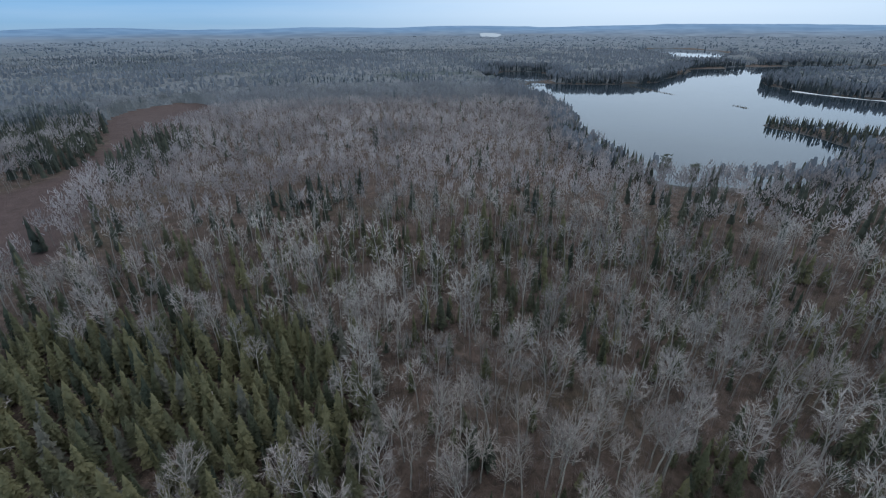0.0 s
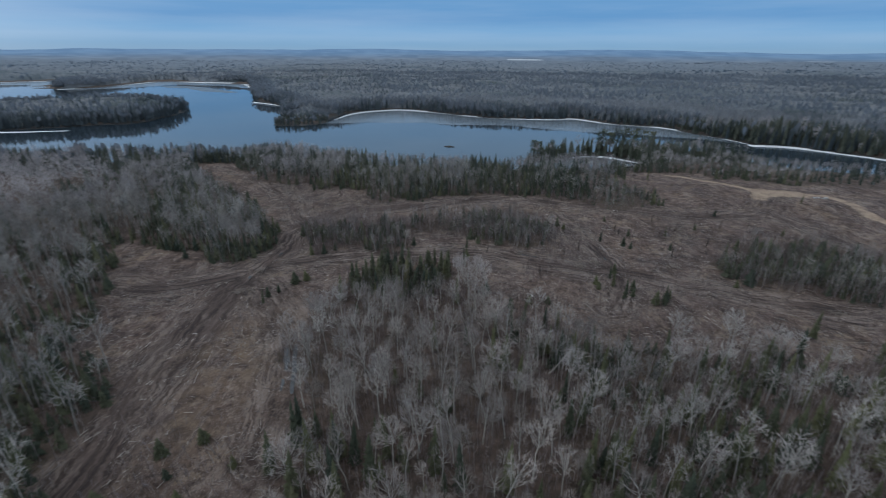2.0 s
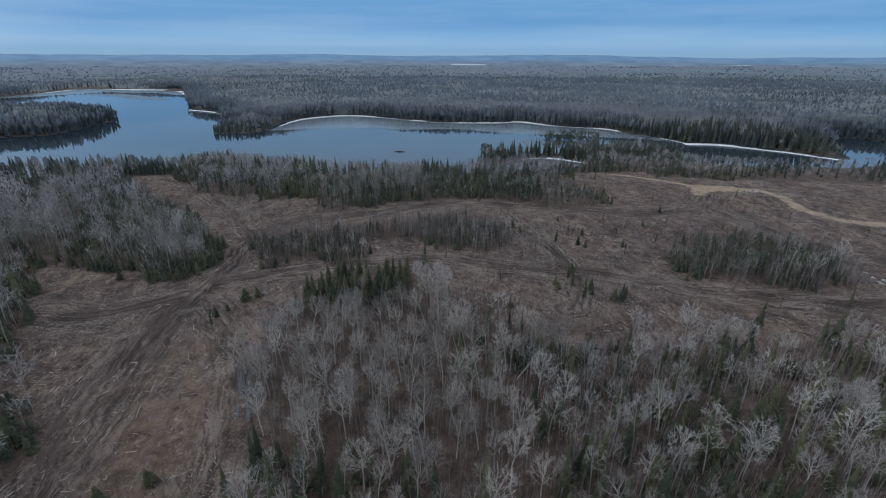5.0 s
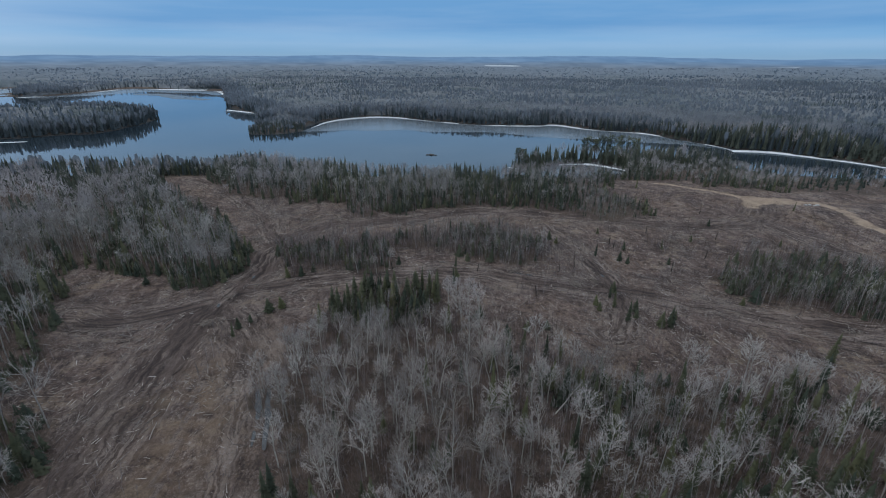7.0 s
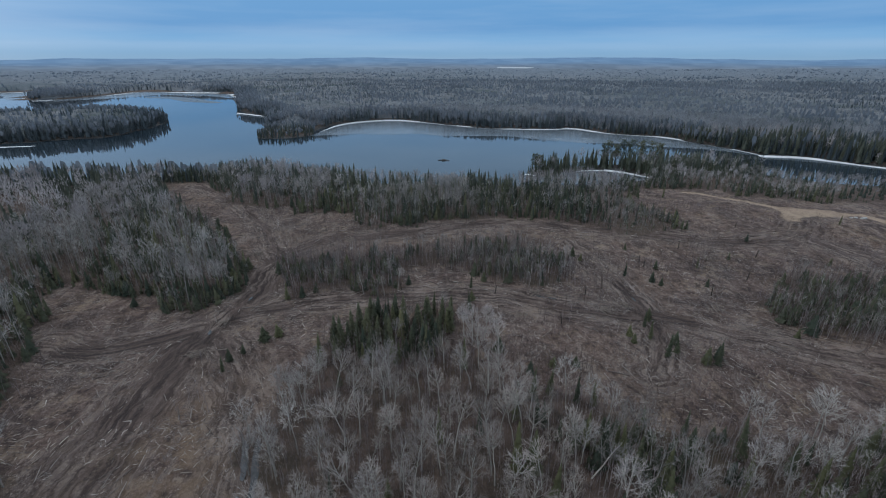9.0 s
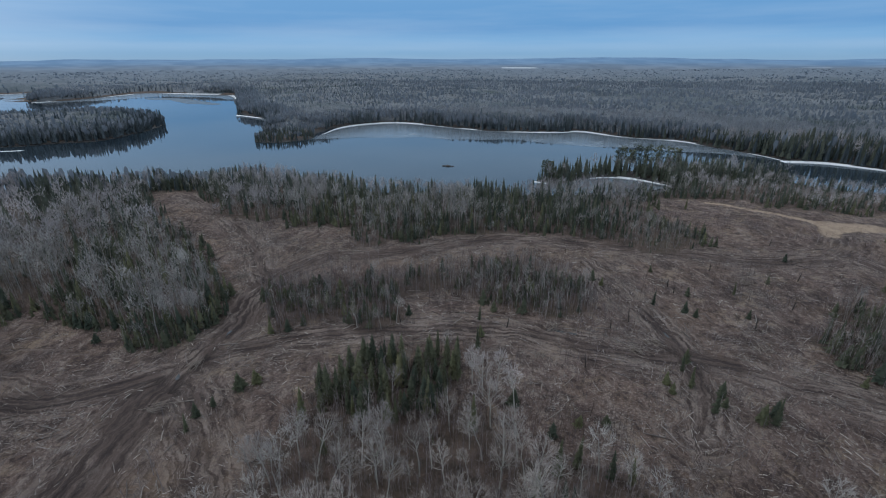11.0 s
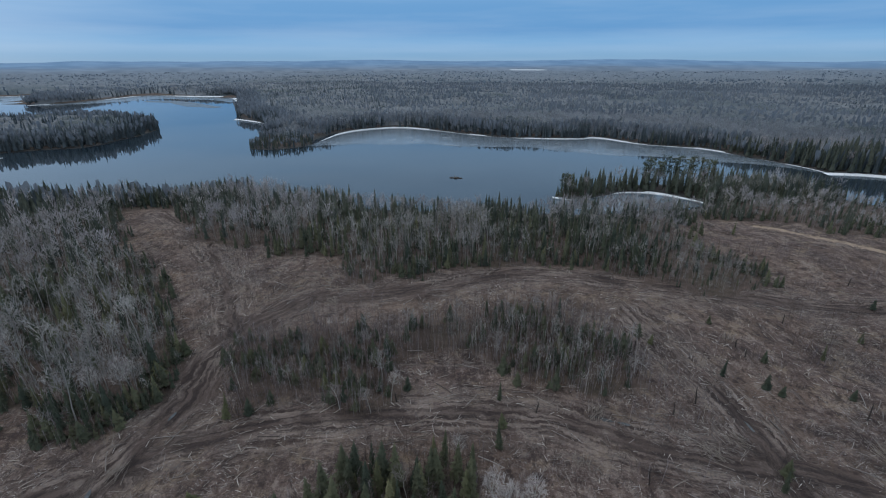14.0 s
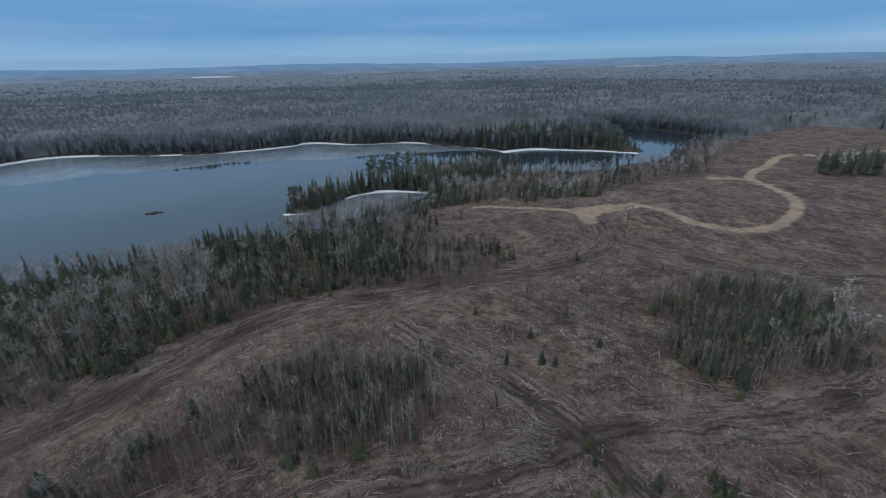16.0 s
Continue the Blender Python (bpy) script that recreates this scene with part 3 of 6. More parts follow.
def ground_height(x, y, shore=None):
    d = wet(x, y) if shore is None else shore
    r = np.hypot(x, y - 40)
    land = 0.2 + 1.5 * ease(-d, 0, 30) + 0.02 * np.clip(-d, 0, 60)
    relief = (value_noise(x, y, 60, 1) - 0.4) * 2.2 + (value_noise(x, y, 17, 2) - 0.5) * 0.7 + (value_noise(x, y, 5, 3) - 0.5) * 0.5
    z = np.where(d > 0, -np.minimum(d * 0.12, 1.5), np.minimum(-d * 0.08, land) + relief * ease(-d, 6, 40))
    knoll = 3.2 * np.exp(-(((x - 165) / 60) ** 2 + ((y - 225) / 45) ** 2)) * ease(-d, 4, 40)
    rim = 26 * np.clip((r - 1700) / 1700, 0, 1.0) ** 1.3 - 60 * np.clip((r - 3300) / 600, 0, 1)
    roll = np.maximum(value_noise(x, y, 420, 12) - 0.4, 0) * 22 * ease(r, 700, 1900) * (d < -3)
    return z + knoll + rim + roll


def mesh_object(name, verts, tris, materials, parent=None, face_material=None, attributes=(), smooth=False):
    """One mesh object from arrays."""
    verts, tris = np.asarray(verts, np.float32), np.asarray(tris, np.int32)
    me = bpy.data.meshes.new(name)
    k = tris.shape[1]
    me.vertices.add(len(verts))
    me.vertices.foreach_set("co", verts.ravel())
    me.loops.add(tris.size)
    me.loops.foreach_set("vertex_index", tris.ravel())
    me.polygons.add(len(tris))
    me.polygons.foreach_set("loop_start", np.arange(0, tris.size, k, dtype=np.int32))
    for m in materials:
        me.materials.append(m)
    if face_material is not None:
        me.polygons.foreach_set("material_index", np.asarray(face_material, np.int32))
    if smooth:
        me.polygons.foreach_set("use_smooth", np.ones(len(tris), bool))
    for key, values in attributes:
        me.attributes.new(key, "FLOAT", "POINT").data.foreach_set("value", np.asarray(values, np.float32).ravel())
    me.update(calc_edges=True)
    ob = new(name, me)
    if parent is not None:
        ob.parent = parent
    return ob


def steps(start, fine_lo, fine_hi, end, size, growth, cap):
    """Grid lines, close together on the fine stretch and ever wider outside."""
    mid = list(np.arange(fine_lo, fine_hi + size, size))
    lo, hi, s = [], [], size
    at = fine_lo
    while at > start:
        s = min(s * (1 + growth) if s < cap else s * 1.12, 260)
        at -= s
        lo.append(at)
    s, at = size, mid[-1]
    while at < end:
        s = min(s * (1 + growth) if s < cap else s * 1.12, 260)
        at += s
        hi.append(at)
    return np.array(lo[::-1] + mid + hi)


def build_ground():
    gx = steps(-4900, -128, 168, 4900, 1.6, 0.037, 13)
    gy = steps(-4900, 28, 282, 4900, 1.6, 0.037, 13)
    X, Y = np.meshgrid(gx, gy)
    x, y = X.ravel(), Y.ravel()
    shore = wet(x, y)
    cleared = ease(open_ground(x, y), -3, 3)
    worn, lane, way = lanes(x, y)
    sand = sandy(x, y)
    z = ground_height(x, y, shore)
    z -= worn * (0.12 + 0.06 * np.sin(lane * 2.4 + 1.5 * value_noise(way, lane * 0, 20, 31)))
    z -= sand * 0.12
    bog = ease(signed(R["bog"], x, y, 60) + (value_noise(x, y, 20, 9) - 0.5) * 14, -6, 6)
    fld = np.zeros(len(x))
    for p in FIELD_POND_LINES:
        fld = np.maximum(fld, ease(signed(p, x, y, 200), -20, 10))
    beach = (1 - ease(-shore, 0.5, 2.5)) * (shore < 2)
    grass = np.exp(-((x + 47) / 13) ** 2 - ((y - 84) / 26) ** 2) + 0.3 * np.exp(-((x + 52) / 16) ** 2 - ((y - 200) / 14) ** 2) + 0.4 * np.exp(-((x - 25) / 45) ** 2 - ((y - 195) / 9) ** 2)
    w, h = len(gx), len(gy)
    i = np.arange((h - 1) * (w - 1))
    a = (i // (w - 1)) * w + i % (w - 1)
    quads = np.stack([a, a + 1, a + w + 1, a + w], 1)
    ob = mesh_object("ground", np.stack([x, y, z], 1), quads, [GROUND], attributes=[
        ("cleared", cleared), ("track", worn), ("lane", lane), ("way", way), ("sand", sand), ("bog", bog), ("field_pond", fld), ("beach", beach), ("grass", np.clip(grass, 0, 1))], smooth=True)
    tagged(ob, "brown leaf-littered ground with cut-over land, mud tracks and sandy road", "ground", kind="structure")


def build_backdrop():
    """Low hills that close the view, with haze put into their colour."""
    ang, far = np.radians(np.linspace(-95, 175, 700)), np.array([*np.linspace(2330, 3800, 30), 4000, 4200, 4400, 4550, 4640])
    A, D = np.meshgrid(ang, far)
    crest = 0.80 + 0.13 * np.sin(A * 3.1 + 0.5) * np.sin(A * 7.3) + 0.25 * value_noise(np.degrees(A), D * 0, 9, 41) + 0.05 * value_noise(np.degrees(A), D * 0, 1.3, 42)
    level = np.interp(D, [2330, 2500, 2800, 3200, 3800, 4300, 4550, 4640], [4, 20, 28, 37, 51, 65, 71, 40])
    x, y = -np.sin(A) * D, 40 + np.cos(A) * D
    z = level * (1 + (crest - 0.95) * ease(D, 2600, 4300)) + (value_noise(x, y, 300, 43) - 0.5) * 9
    z = np.maximum(z, ground_height(x, y) + 9 * ease(D, 2330, 2500))
    deg = np.degrees(A)
    stand = 0.5 * value_noise(deg, D / 190, 1.0, 44) * 1.0 + 0.3 * value_noise(deg * 0.35, D / 300, 1.0, 45) + 0.2 * value_noise(deg * 2.6, D / 110, 1.0, 46)
    fld = np.zeros(x.shape)
    for p in FIELD_POND_LINES:
        fld = np.maximum(fld, ease(signed(p, x, y, 200), -20, 20))
    n, m = len(ang), len(far)
    i = np.arange((m - 1) * (n - 1))
    a = (i // (n - 1)) * n + i % (n - 1)
    ob = mesh_object("backdrop", np.stack([x.ravel(), y.ravel(), z.ravel()], 1), np.stack([a, a + 1, a + n + 1, a + n], 1), [HILLS], attributes=[("stand", stand.ravel()), ("range", ease(D, 2350, 4000).ravel()), ("field_pond", fld.ravel())], smooth=True)
    tagged(ob, "low forested hills with painted blue-grey haze on the skyline", "hills", kind="structure")


def build_water():
    n = 48
    g = np.linspace(-1, 1, n)
    X, Y = np.meshgrid(-900 + g * 2200, 250 + g * 1300)
    i = np.arange((n - 1) ** 2)
    a = (i // (n - 1)) * n + i % (n - 1)
    ob = mesh_object("water", np.stack([X.ravel(), Y.ravel(), X.ravel() * 0], 1), np.stack([a, a + 1, a + n + 1, a + n], 1), [WATER], smooth=True)
    tagged(ob, "calm grey-blue lake water mirroring the overcast sky", "water", kind="structure")


def ice_sheet(shore, edge, rim=0.09, label="grey rotting lake ice with a white snowy rim along the shore", material=ICE):
    """A floating sheet between a shore line and its open-water edge."""
    n, m = 90, 9
    a, b = resampled(rounded(shore, False), n), resampled(rounded(edge, False), n)
    f = np.linspace(0, 1, m) ** 1.6
    P = a[:, None] * (1 - f[None, :, None]) + b[:, None] * f[None, :, None]
    x, y = P[..., 0].ravel(), P[..., 1].ravel()
    ff = np.tile(f, n)
    y = y + ff * (value_noise(x, y, 30, 15) - 0.5) * 10
    z = np.full(n * m, 0.035) + (ff == 0) * 0.12
    i = np.arange((n - 1) * (m - 1))
    q = (i // (m - 1)) * m + i % (m - 1)
    ob = mesh_object("ice_sheet", np.stack([x, y, z], 1), np.stack([q, q + 1, q + m + 1, q + m], 1), [material], attributes=[("snow", 1 - ease(ff, rim * 0.4, rim * 1.6 + 0.01))])
    return tagged(ob, label, "ice", group="lake ice")


build_ground()
build_backdrop()
build_water()
ice_sheet([(-128, 500), (-122, 568), (-74, 609), (-26, 584), (34, 530), (111, 519), (133, 537), (160, 493), (206, 476), (224, 432), (238, 397), (241, 380)],
          [(-133, 476), (-100, 484), (-54, 488), (-1, 480), (52, 479), (90, 452), (120, 440), (159, 426), (200, 410), (222, 396), (234, 383)], 0.10)
ice_sheet([(238, 380), (269, 378), (298, 341), (315, 308)], [(236, 368), (262, 362), (286, 332), (308, 304)], 0.5, "white shelf of shore ice below dark spruces")
ice_sheet([(50, 318), (62, 313), (89, 333), (109, 331), (123, 315), (129, 304)], [(49, 300), (62, 292), (85, 292), (100, 294), (112, 296), (122, 300)], 0.13,
          "pale ice filling a small bay behind a wooded spit")
ice_sheet([(-287, 678), (-250, 652), (-222, 628)], [(-282, 655), (-250, 628), (-214, 600)], 0.35, "white strip of shore ice by a wooded point")
ice_sheet([(-730, 865), (-708, 902), (-702, 1038), (-715, 1153), (-658, 1130), (-560, 1092), (-467, 1088), (-402, 943)], [(-700, 846), (-662, 891), (-610, 958), (-600, 1015), (-570, 1010), (-530, 1000), (-480, 990), (-412, 935)], 0.25)
ice_sheet([(-1065, 1003), (-962, 1113), (-902, 1143), (-850, 1013), (-788, 922)], [(-1000, 900), (-930, 960), (-880, 980), (-840, 930), (-790, 880)], 0.2, "pale ice in a far bay of the lake")
ice_sheet([(-590, 960), (-540, 975), (-473, 925), (-430, 880), (-380, 838)], [(-565, 930), (-530, 935), (-480, 880), (-440, 845), (-392, 826)], 0.0,
          "dark wet rotting ice floe on the lake", WET_ICE)
ice_sheet([(-660, 184), (-600, 236), (-565, 296)], [(-645, 178), (-588, 230), (-556, 292)], 0.6, "narrow white ice shelf along an island")
ice_sheet([(-440, 407), (-400, 406), (-350, 418)], [(-437, 400), (-400, 398), (-352, 411)], 0.6, "narrow white ice shelf along an island")


# ---- trees ----
class Shape:
    """Triangles gathered for one mesh."""

    def __init__(self):
        self.v, self.t, self.m, self.n = [], [], [], 0

    def add(self, verts, tris, material=0):
        self.v.append(np.asarray(verts, float))
        self.t.append(np.asarray(tris, int) + self.n)
        self.m.append(np.full(len(tris), material))
        self.n += len(verts)

    def arrays(self):
        return np.concatenate(self.v), np.concatenate(self.t), np.concatenate(self.m)


def frame_of(way):
    way = np.asarray(way, float)
    way = way / (np.linalg.norm(way) + 1e-9)
    side = np.cross(way, (0.31, 0.57, 0.76))
    side /= np.linalg.norm(side) + 1e-9
    return way, side, np.cross(way, side)


def limb(s, points, radii, sides=3, material=0):
    """A tapered stem through the points."""
    points = np.asarray(points, float)
    a = np.arange(sides) * 2 * math.pi / sides
    rings = []
    for k, (p, r) in enumerate(zip(points, radii)):
        way = points[min(k + 1, len(points) - 1)] - points[max(k - 1, 0)]
        _, u, w = frame_of(way)
        rings.append(p + r * (np.cos(a)[:, None] * u + np.sin(a)[:, None] * w))
    tris = []
    for k in range(len(points) - 1):
        for i in range(sides):
            j = (i + 1) % sides
            b = k * sides
            tris += [(b + i, b + j, b + sides + j), (b + i, b + sides + j, b + sides + i)]
    s.add(np.concatenate(rings), tris, material)


def sliver(s, a, b, width, rng, material=0):
    """A twig: one thin triangle from a to b."""
    way, u, w = frame_of(b - a)
    f = rng.uniform(0, 2 * math.pi)
    side = (u * math.cos(f) + w * math.sin(f)) * width / 2
    s.add([a - side, a + side, b], [(0, 1, 2)], material)


def turned(way, angle, spin):
    w, u, v = frame_of(way)
    return w * math.cos(angle) + (u * math.cos(spin) + v * math.sin(spin)) * math.sin(angle)


def bare_tree(seed, height=13.0, limbs=13, forks=6, twigs=9, width=0.045, start=0.5, spread=1.0, lean=0.06, fine=True):
    """A leafless aspen: a clean stem under a rounded crown, its limbs fanning out into fine twigs. Trunk and crown as two shapes, base at the origin."""
    rng = np.random.default_rng(seed)
    trunk, crown = Shape(), Shape()
    bend = rng.normal(0, lean, 2)
    sway = rng.normal(0, 0.16, (7, 2))
    zs = np.linspace(0, 1, 7)
    axis = np.stack([bend[0] * height * zs ** 1.5 + sway[:, 0] * zs, bend[1] * height * zs ** 1.5 + sway[:, 1] * zs, zs * height * 0.86 - 0.3 * (zs == 0)], 1)
    r0 = 0.0115 * height
    if fine:
        limb(trunk, axis, r0 * (1 - 0.85 * zs) + 0.015, 5)
    else:
        limb(trunk, axis[::2], r0 * (1 - 0.85 * zs[::2]) + 0.02, 3)

    def stem(z):
        f = np.clip(z / (height * 0.86), 0, 1)
        return np.array([np.interp(f, zs, axis[:, i]) for i in range(3)])

    low = start * height
    rz, rx = (height - low) / 2, spread * height * 0.185
    heart = stem(low + rz)
    heart[2] = low + rz
    lobes = rng.normal(0, 1, (7, 3))
    lobes /= np.linalg.norm(lobes, axis=1)[:, None]

    def skin(d):
        """The crown's outline in a direction from its heart, with lobes and hollows."""
        return d * np.array([rx, rx, rz]) * (0.76 + 0.36 * max(0.0, float((lobes @ d).max())) ** 3)

    def aimed(d, loose):
        v = d + rng.normal(0, loose, 3)
        return v / (np.linalg.norm(v) + 1e-9)

    for k in range(limbs):
        u = np.clip(0.98 - 1.5 * (k + rng.uniform(0.1, 0.9)) / limbs, -0.55, 0.98)
        spin = k * 2.4 + rng.uniform(-0.4, 0.4)
        d = np.array([math.cos(spin) * math.sqrt(1 - u * u), math.sin(spin) * math.sqrt(1 - u * u), u])
        tip = heart + skin(d) * rng.uniform(0.62, 0.82)
        out = math.hypot(tip[0] - heart[0], tip[1] - heart[1])
        foot = stem(np.clip(tip[2] - 1.05 * out - 0.25 * rz, low * 0.82, height * 0.80))
        knee = foot * 0.5 + tip * 0.5 + np.array([d[0], d[1], -0.6]) * 0.10 * out
        if fine:
            limb(trunk, [foot, knee, tip], [r0 * 0.34, r0 * 0.22, 0.014], 3)
        else:
            sliver(trunk, foot, tip, 0.07, rng)
        for j in range(forks):
            g = 0.35 + 0.65 * (j + rng.uniform(0.0, 1.0)) / forks
            p = foot + (knee - foot) * min(1, g * 2) + (tip - knee) * max(0, g * 2 - 1)
            q = heart + skin(aimed(d, 0.36)) * rng.uniform(0.82, 1.0)
            far = np.linalg.norm(q - p)
            q = p + (q - p) * min(1.0, 1.1 * rx / (far + 1e-6))
            way = (q - p) / (np.linalg.norm(q - p) + 1e-6)
            sliver(crown, p, q, width * 1.25, rng)
            for i in range(twigs):
                a = p + (q - p) * rng.uniform(0.25, 1.0)
                e = aimed(way + np.array([0, 0, 0.25]), 0.42)
                sliver(crown, a, a + e * rx * rng.uniform(0.18, 0.40), width * rng.uniform(0.6, 1.0), rng)
    return trunk, crown


def spruce(seed, height=11.0, whorls=20, arms=7, girth=0.15, blades=3):
    """A ragged spruce: trunk, and a crown of short drooping boughs round tiers of dark foliage."""
    rng = np.random.default_rng(seed)
    trunk, crown = Shape(), Shape()
    zs = np.linspace(0, 1, 3)
    limb(trunk, np.stack([zs * 0, zs * 0, zs * height * 0.98 - 0.3 * (zs == 0)], 1), 0.011 * height * (1 - 0.93 * zs), 5 if blades > 1 else 3)
    lop = rng.uniform(0, 6.28)

    def reach_at(f, spin):
        return height * girth * ((1 - f) ** 0.8 + 0.03) * (1 + 0.18 * math.cos(spin - lop))

    tiers, n = max(3, whorls // 4), 6 if whorls > 10 else 4
    for k in range(tiers):
        f0 = k / tiers
        turn = rng.uniform(0, 6.28)
        ring = []
        for i in range(n):
            t = turn + i * 2 * math.pi / n
            r = reach_at(f0, t) * rng.uniform(0.5, 0.8)
            ring.append((math.cos(t) * r, math.sin(t) * r, height * (0.07 + 0.93 * f0) + rng.uniform(-0.03, 0.03) * height))
        crown.add(ring + [(0, 0, min(height, height * (0.07 + 0.93 * (f0 + 1.8 / tiers))))], [(i, (i + 1) % n, n) for i in range(n)])
    for k in range(whorls):
        f = (k + 0.5) / whorls
        z = height * (0.06 + 0.94 * f)
        for j in range(arms):
            spin = (j + rng.uniform(-0.4, 0.4)) * 2 * math.pi / arms + k * 0.9
            l = reach_at(f, spin) * rng.uniform(0.72, 1.22)
            c = np.array([0, 0, z + rng.uniform(-0.8, 0.8) * height / whorls])
            for b in range(blades):
                sp = spin + (b - (blades - 1) / 2) * rng.uniform(0.2, 0.4)
                out = np.array([math.cos(sp), math.sin(sp), 0.0])
                side = np.array([-math.sin(sp), math.cos(sp), rng.normal(0, 0.6)])
                q = l * rng.uniform(0.8, 1.05)
                w = q * (rng.uniform(0.10, 0.17) if blades > 1 else rng.uniform(0.22, 0.34))
                m = c + out * q * 0.48 + (0, 0, 0.06 * q)
                tip = c + out * q + (0, 0, -q * rng.uniform(-0.08, 0.28))
                crown.add([m + side * w, m - side * w, tip], [(0, 1, 2)])
    limb(crown, [(0, 0, height * 0.92), (0, 0, height * 1.04)], [0.09, 0.01], 3)
    return trunk, crown


def coarse_bare(seed, blades, width, height=13.0):
    """A leafless tree for the middle distance: a pale stem and a rounded head of twigs."""
    rng = np.random.default_rng(seed)
    s = Shape()
    top = np.array([*rng.normal(0, 0.4, 2), height * 0.82])
    a = rng.uniform(0, 3.14)
    side = np.array([math.cos(a), math.sin(a), 0]) * 0.10
    s.add([-side, side, top], [(0, 1, 2)], 1)
    wide, tall = height * rng.uniform(0.17, 0.215), height * rng.uniform(0.20, 0.27)
    heart = np.array([top[0] * 0.9, top[1] * 0.9, height - tall])
    for k in range(blades):
        u, spin = rng.uniform(-0.8, 1.0), rng.uniform(0, 6.28)
        out = np.array([math.cos(spin) * math.sqrt(1 - u * u), math.sin(spin) * math.sqrt(1 - u * u), u])
        b = heart + out * np.array([wide, wide, tall]) * rng.uniform(0.45, 1.05)
        way = out * 0.5 + np.array([0, 0, 0.75]) + rng.normal(0, 0.25, 3)
        sliver(s, b - way / np.linalg.norm(way) * wide * rng.uniform(0.45, 0.9), b, width * rng.uniform(0.7, 1.3), rng, 0)
    return s


def far_bare(seed, blades=3, height=13.0):
    """A leafless tree far off: a few ragged upright blades with rounded tops."""
    rng = np.random.default_rng(seed)
    s = Shape()
    for k in range(blades):
        a = (k + rng.uniform(-0.3, 0.3)) * 3.14 / blades
        side = np.array([math.cos(a), math.sin(a), 0])
        o = np.array([*rng.normal(0, 1.1, 2), 0])
        w = rng.uniform(0.8, 1.35)
        top, low = height * rng.uniform(0.74, 1.0), height * rng.uniform(0.30, 0.5)
        e = o + np.array([*rng.normal(0, 0.6, 2), 0])
        s.add([o + (0, 0, low), e + side * w + (0, 0, top * rng.uniform(0.74, 0.82)), e + side * w * 0.5 + (0, 0, top * rng.uniform(0.93, 1.0)),
               e - side * w * 0.6 + (0, 0, top * rng.uniform(0.92, 0.99)), e - side * w + (0, 0, top * rng.uniform(0.70, 0.80))],
              [(0, 1, 4), (1, 2, 4), (2, 3, 4)], 0)
    return s


def far_spruce(seed, blades=3, height=12.0):
    rng = np.random.default_rng(seed)
    s = Shape()
    for k in range(blades):
        a = k * 3.14 / blades + rng.uniform(-0.3, 0.3)
        side = np.array([math.cos(a), math.sin(a), 0]) * height * 0.10
        s.add([side * 0.9 + (0, 0, height * 0.04), side * 0.55 + (0, 0, height * 0.5), (0, 0, height), -side * 0.6 + (0, 0, height * 0.45), -side + (0, 0, height * 0.03)],
              [(0, 1, 4), (1, 3, 4), (1, 2, 3)], 0)
    return s


def merged(*shapes):
    s = Shape()
    for k, one in enumerate(shapes):
        v, t, _ = one.arrays()
        s.add(v, t, k)
    return s


def massed(name, templates, pick, x, y, z, turn, size, tone, materials, label, category, stretch=None):
    """Very many alike things joined into one mesh."""
    vs, ts, ms, tn, n = [], [], [], [], 0
    tall = size if stretch is None else size * stretch
    for k, tpl in enumerate(templates):
        v, t, m = tpl.arrays()
        idx = np.nonzero(pick == k)[0]
        if not len(idx):
            continue
        c, s = np.cos(turn[idx]), np.sin(turn[idx])
        vx = (v[None, :, 0] * c[:, None] - v[None, :, 1] * s[:, None]) * size[idx, None] + x[idx, None]
        vy = (v[None, :, 0] * s[:, None] + v[None, :, 1] * c[:, None]) * size[idx, None] + y[idx, None]
        vz = v[None, :, 2] * tall[idx, None] + z[idx, None]
        vs.append(np.stack([vx, vy, vz], -1).reshape(-1, 3))
        ts.append((t[None] + (np.arange(len(idx)) * len(v))[:, None, None]).reshape(-1, 3) + n)
        ms.append(np.tile(m, len(idx)))
        tn.append(np.repeat(tone[idx], len(v)))
        n += len(idx) * len(v)
    ob = mesh_object(name, np.concatenate(vs), np.concatenate(ts), materials, face_material=np.concatenate(ms), attributes=[("tone", np.concatenate(tn))])
    return tagged(ob, label, category, kind="stuff")


def scatter(rng, x0, x1, y0, y1, gap):
    """Places on a shaken grid."""
    gx, gy = np.arange(x0, x1, gap), np.arange(y0, y1, gap)
    X, Y = np.meshgrid(gx, gy)
    x, y = X.ravel(), Y.ravel()
    return x + rng.uniform(-0.48, 0.48, x.size) * gap, y + rng.uniform(-0.48, 0.48, x.size) * gap


def from_way(x, y):
    """Distance on the plan from the line that is flown along."""
    t = np.clip((y - 55) / 95.0, 0, 1)
    return np.hypot(x - 2 + 4 * t, y - t * 95)


def seen_side(x, y):
    """The side of the plan that the flight looks over; behind it the wood is thinner."""
    a = np.degrees(np.arctan2(-x, y))
    return (a > -84) & (a < 162) | (y > 60)


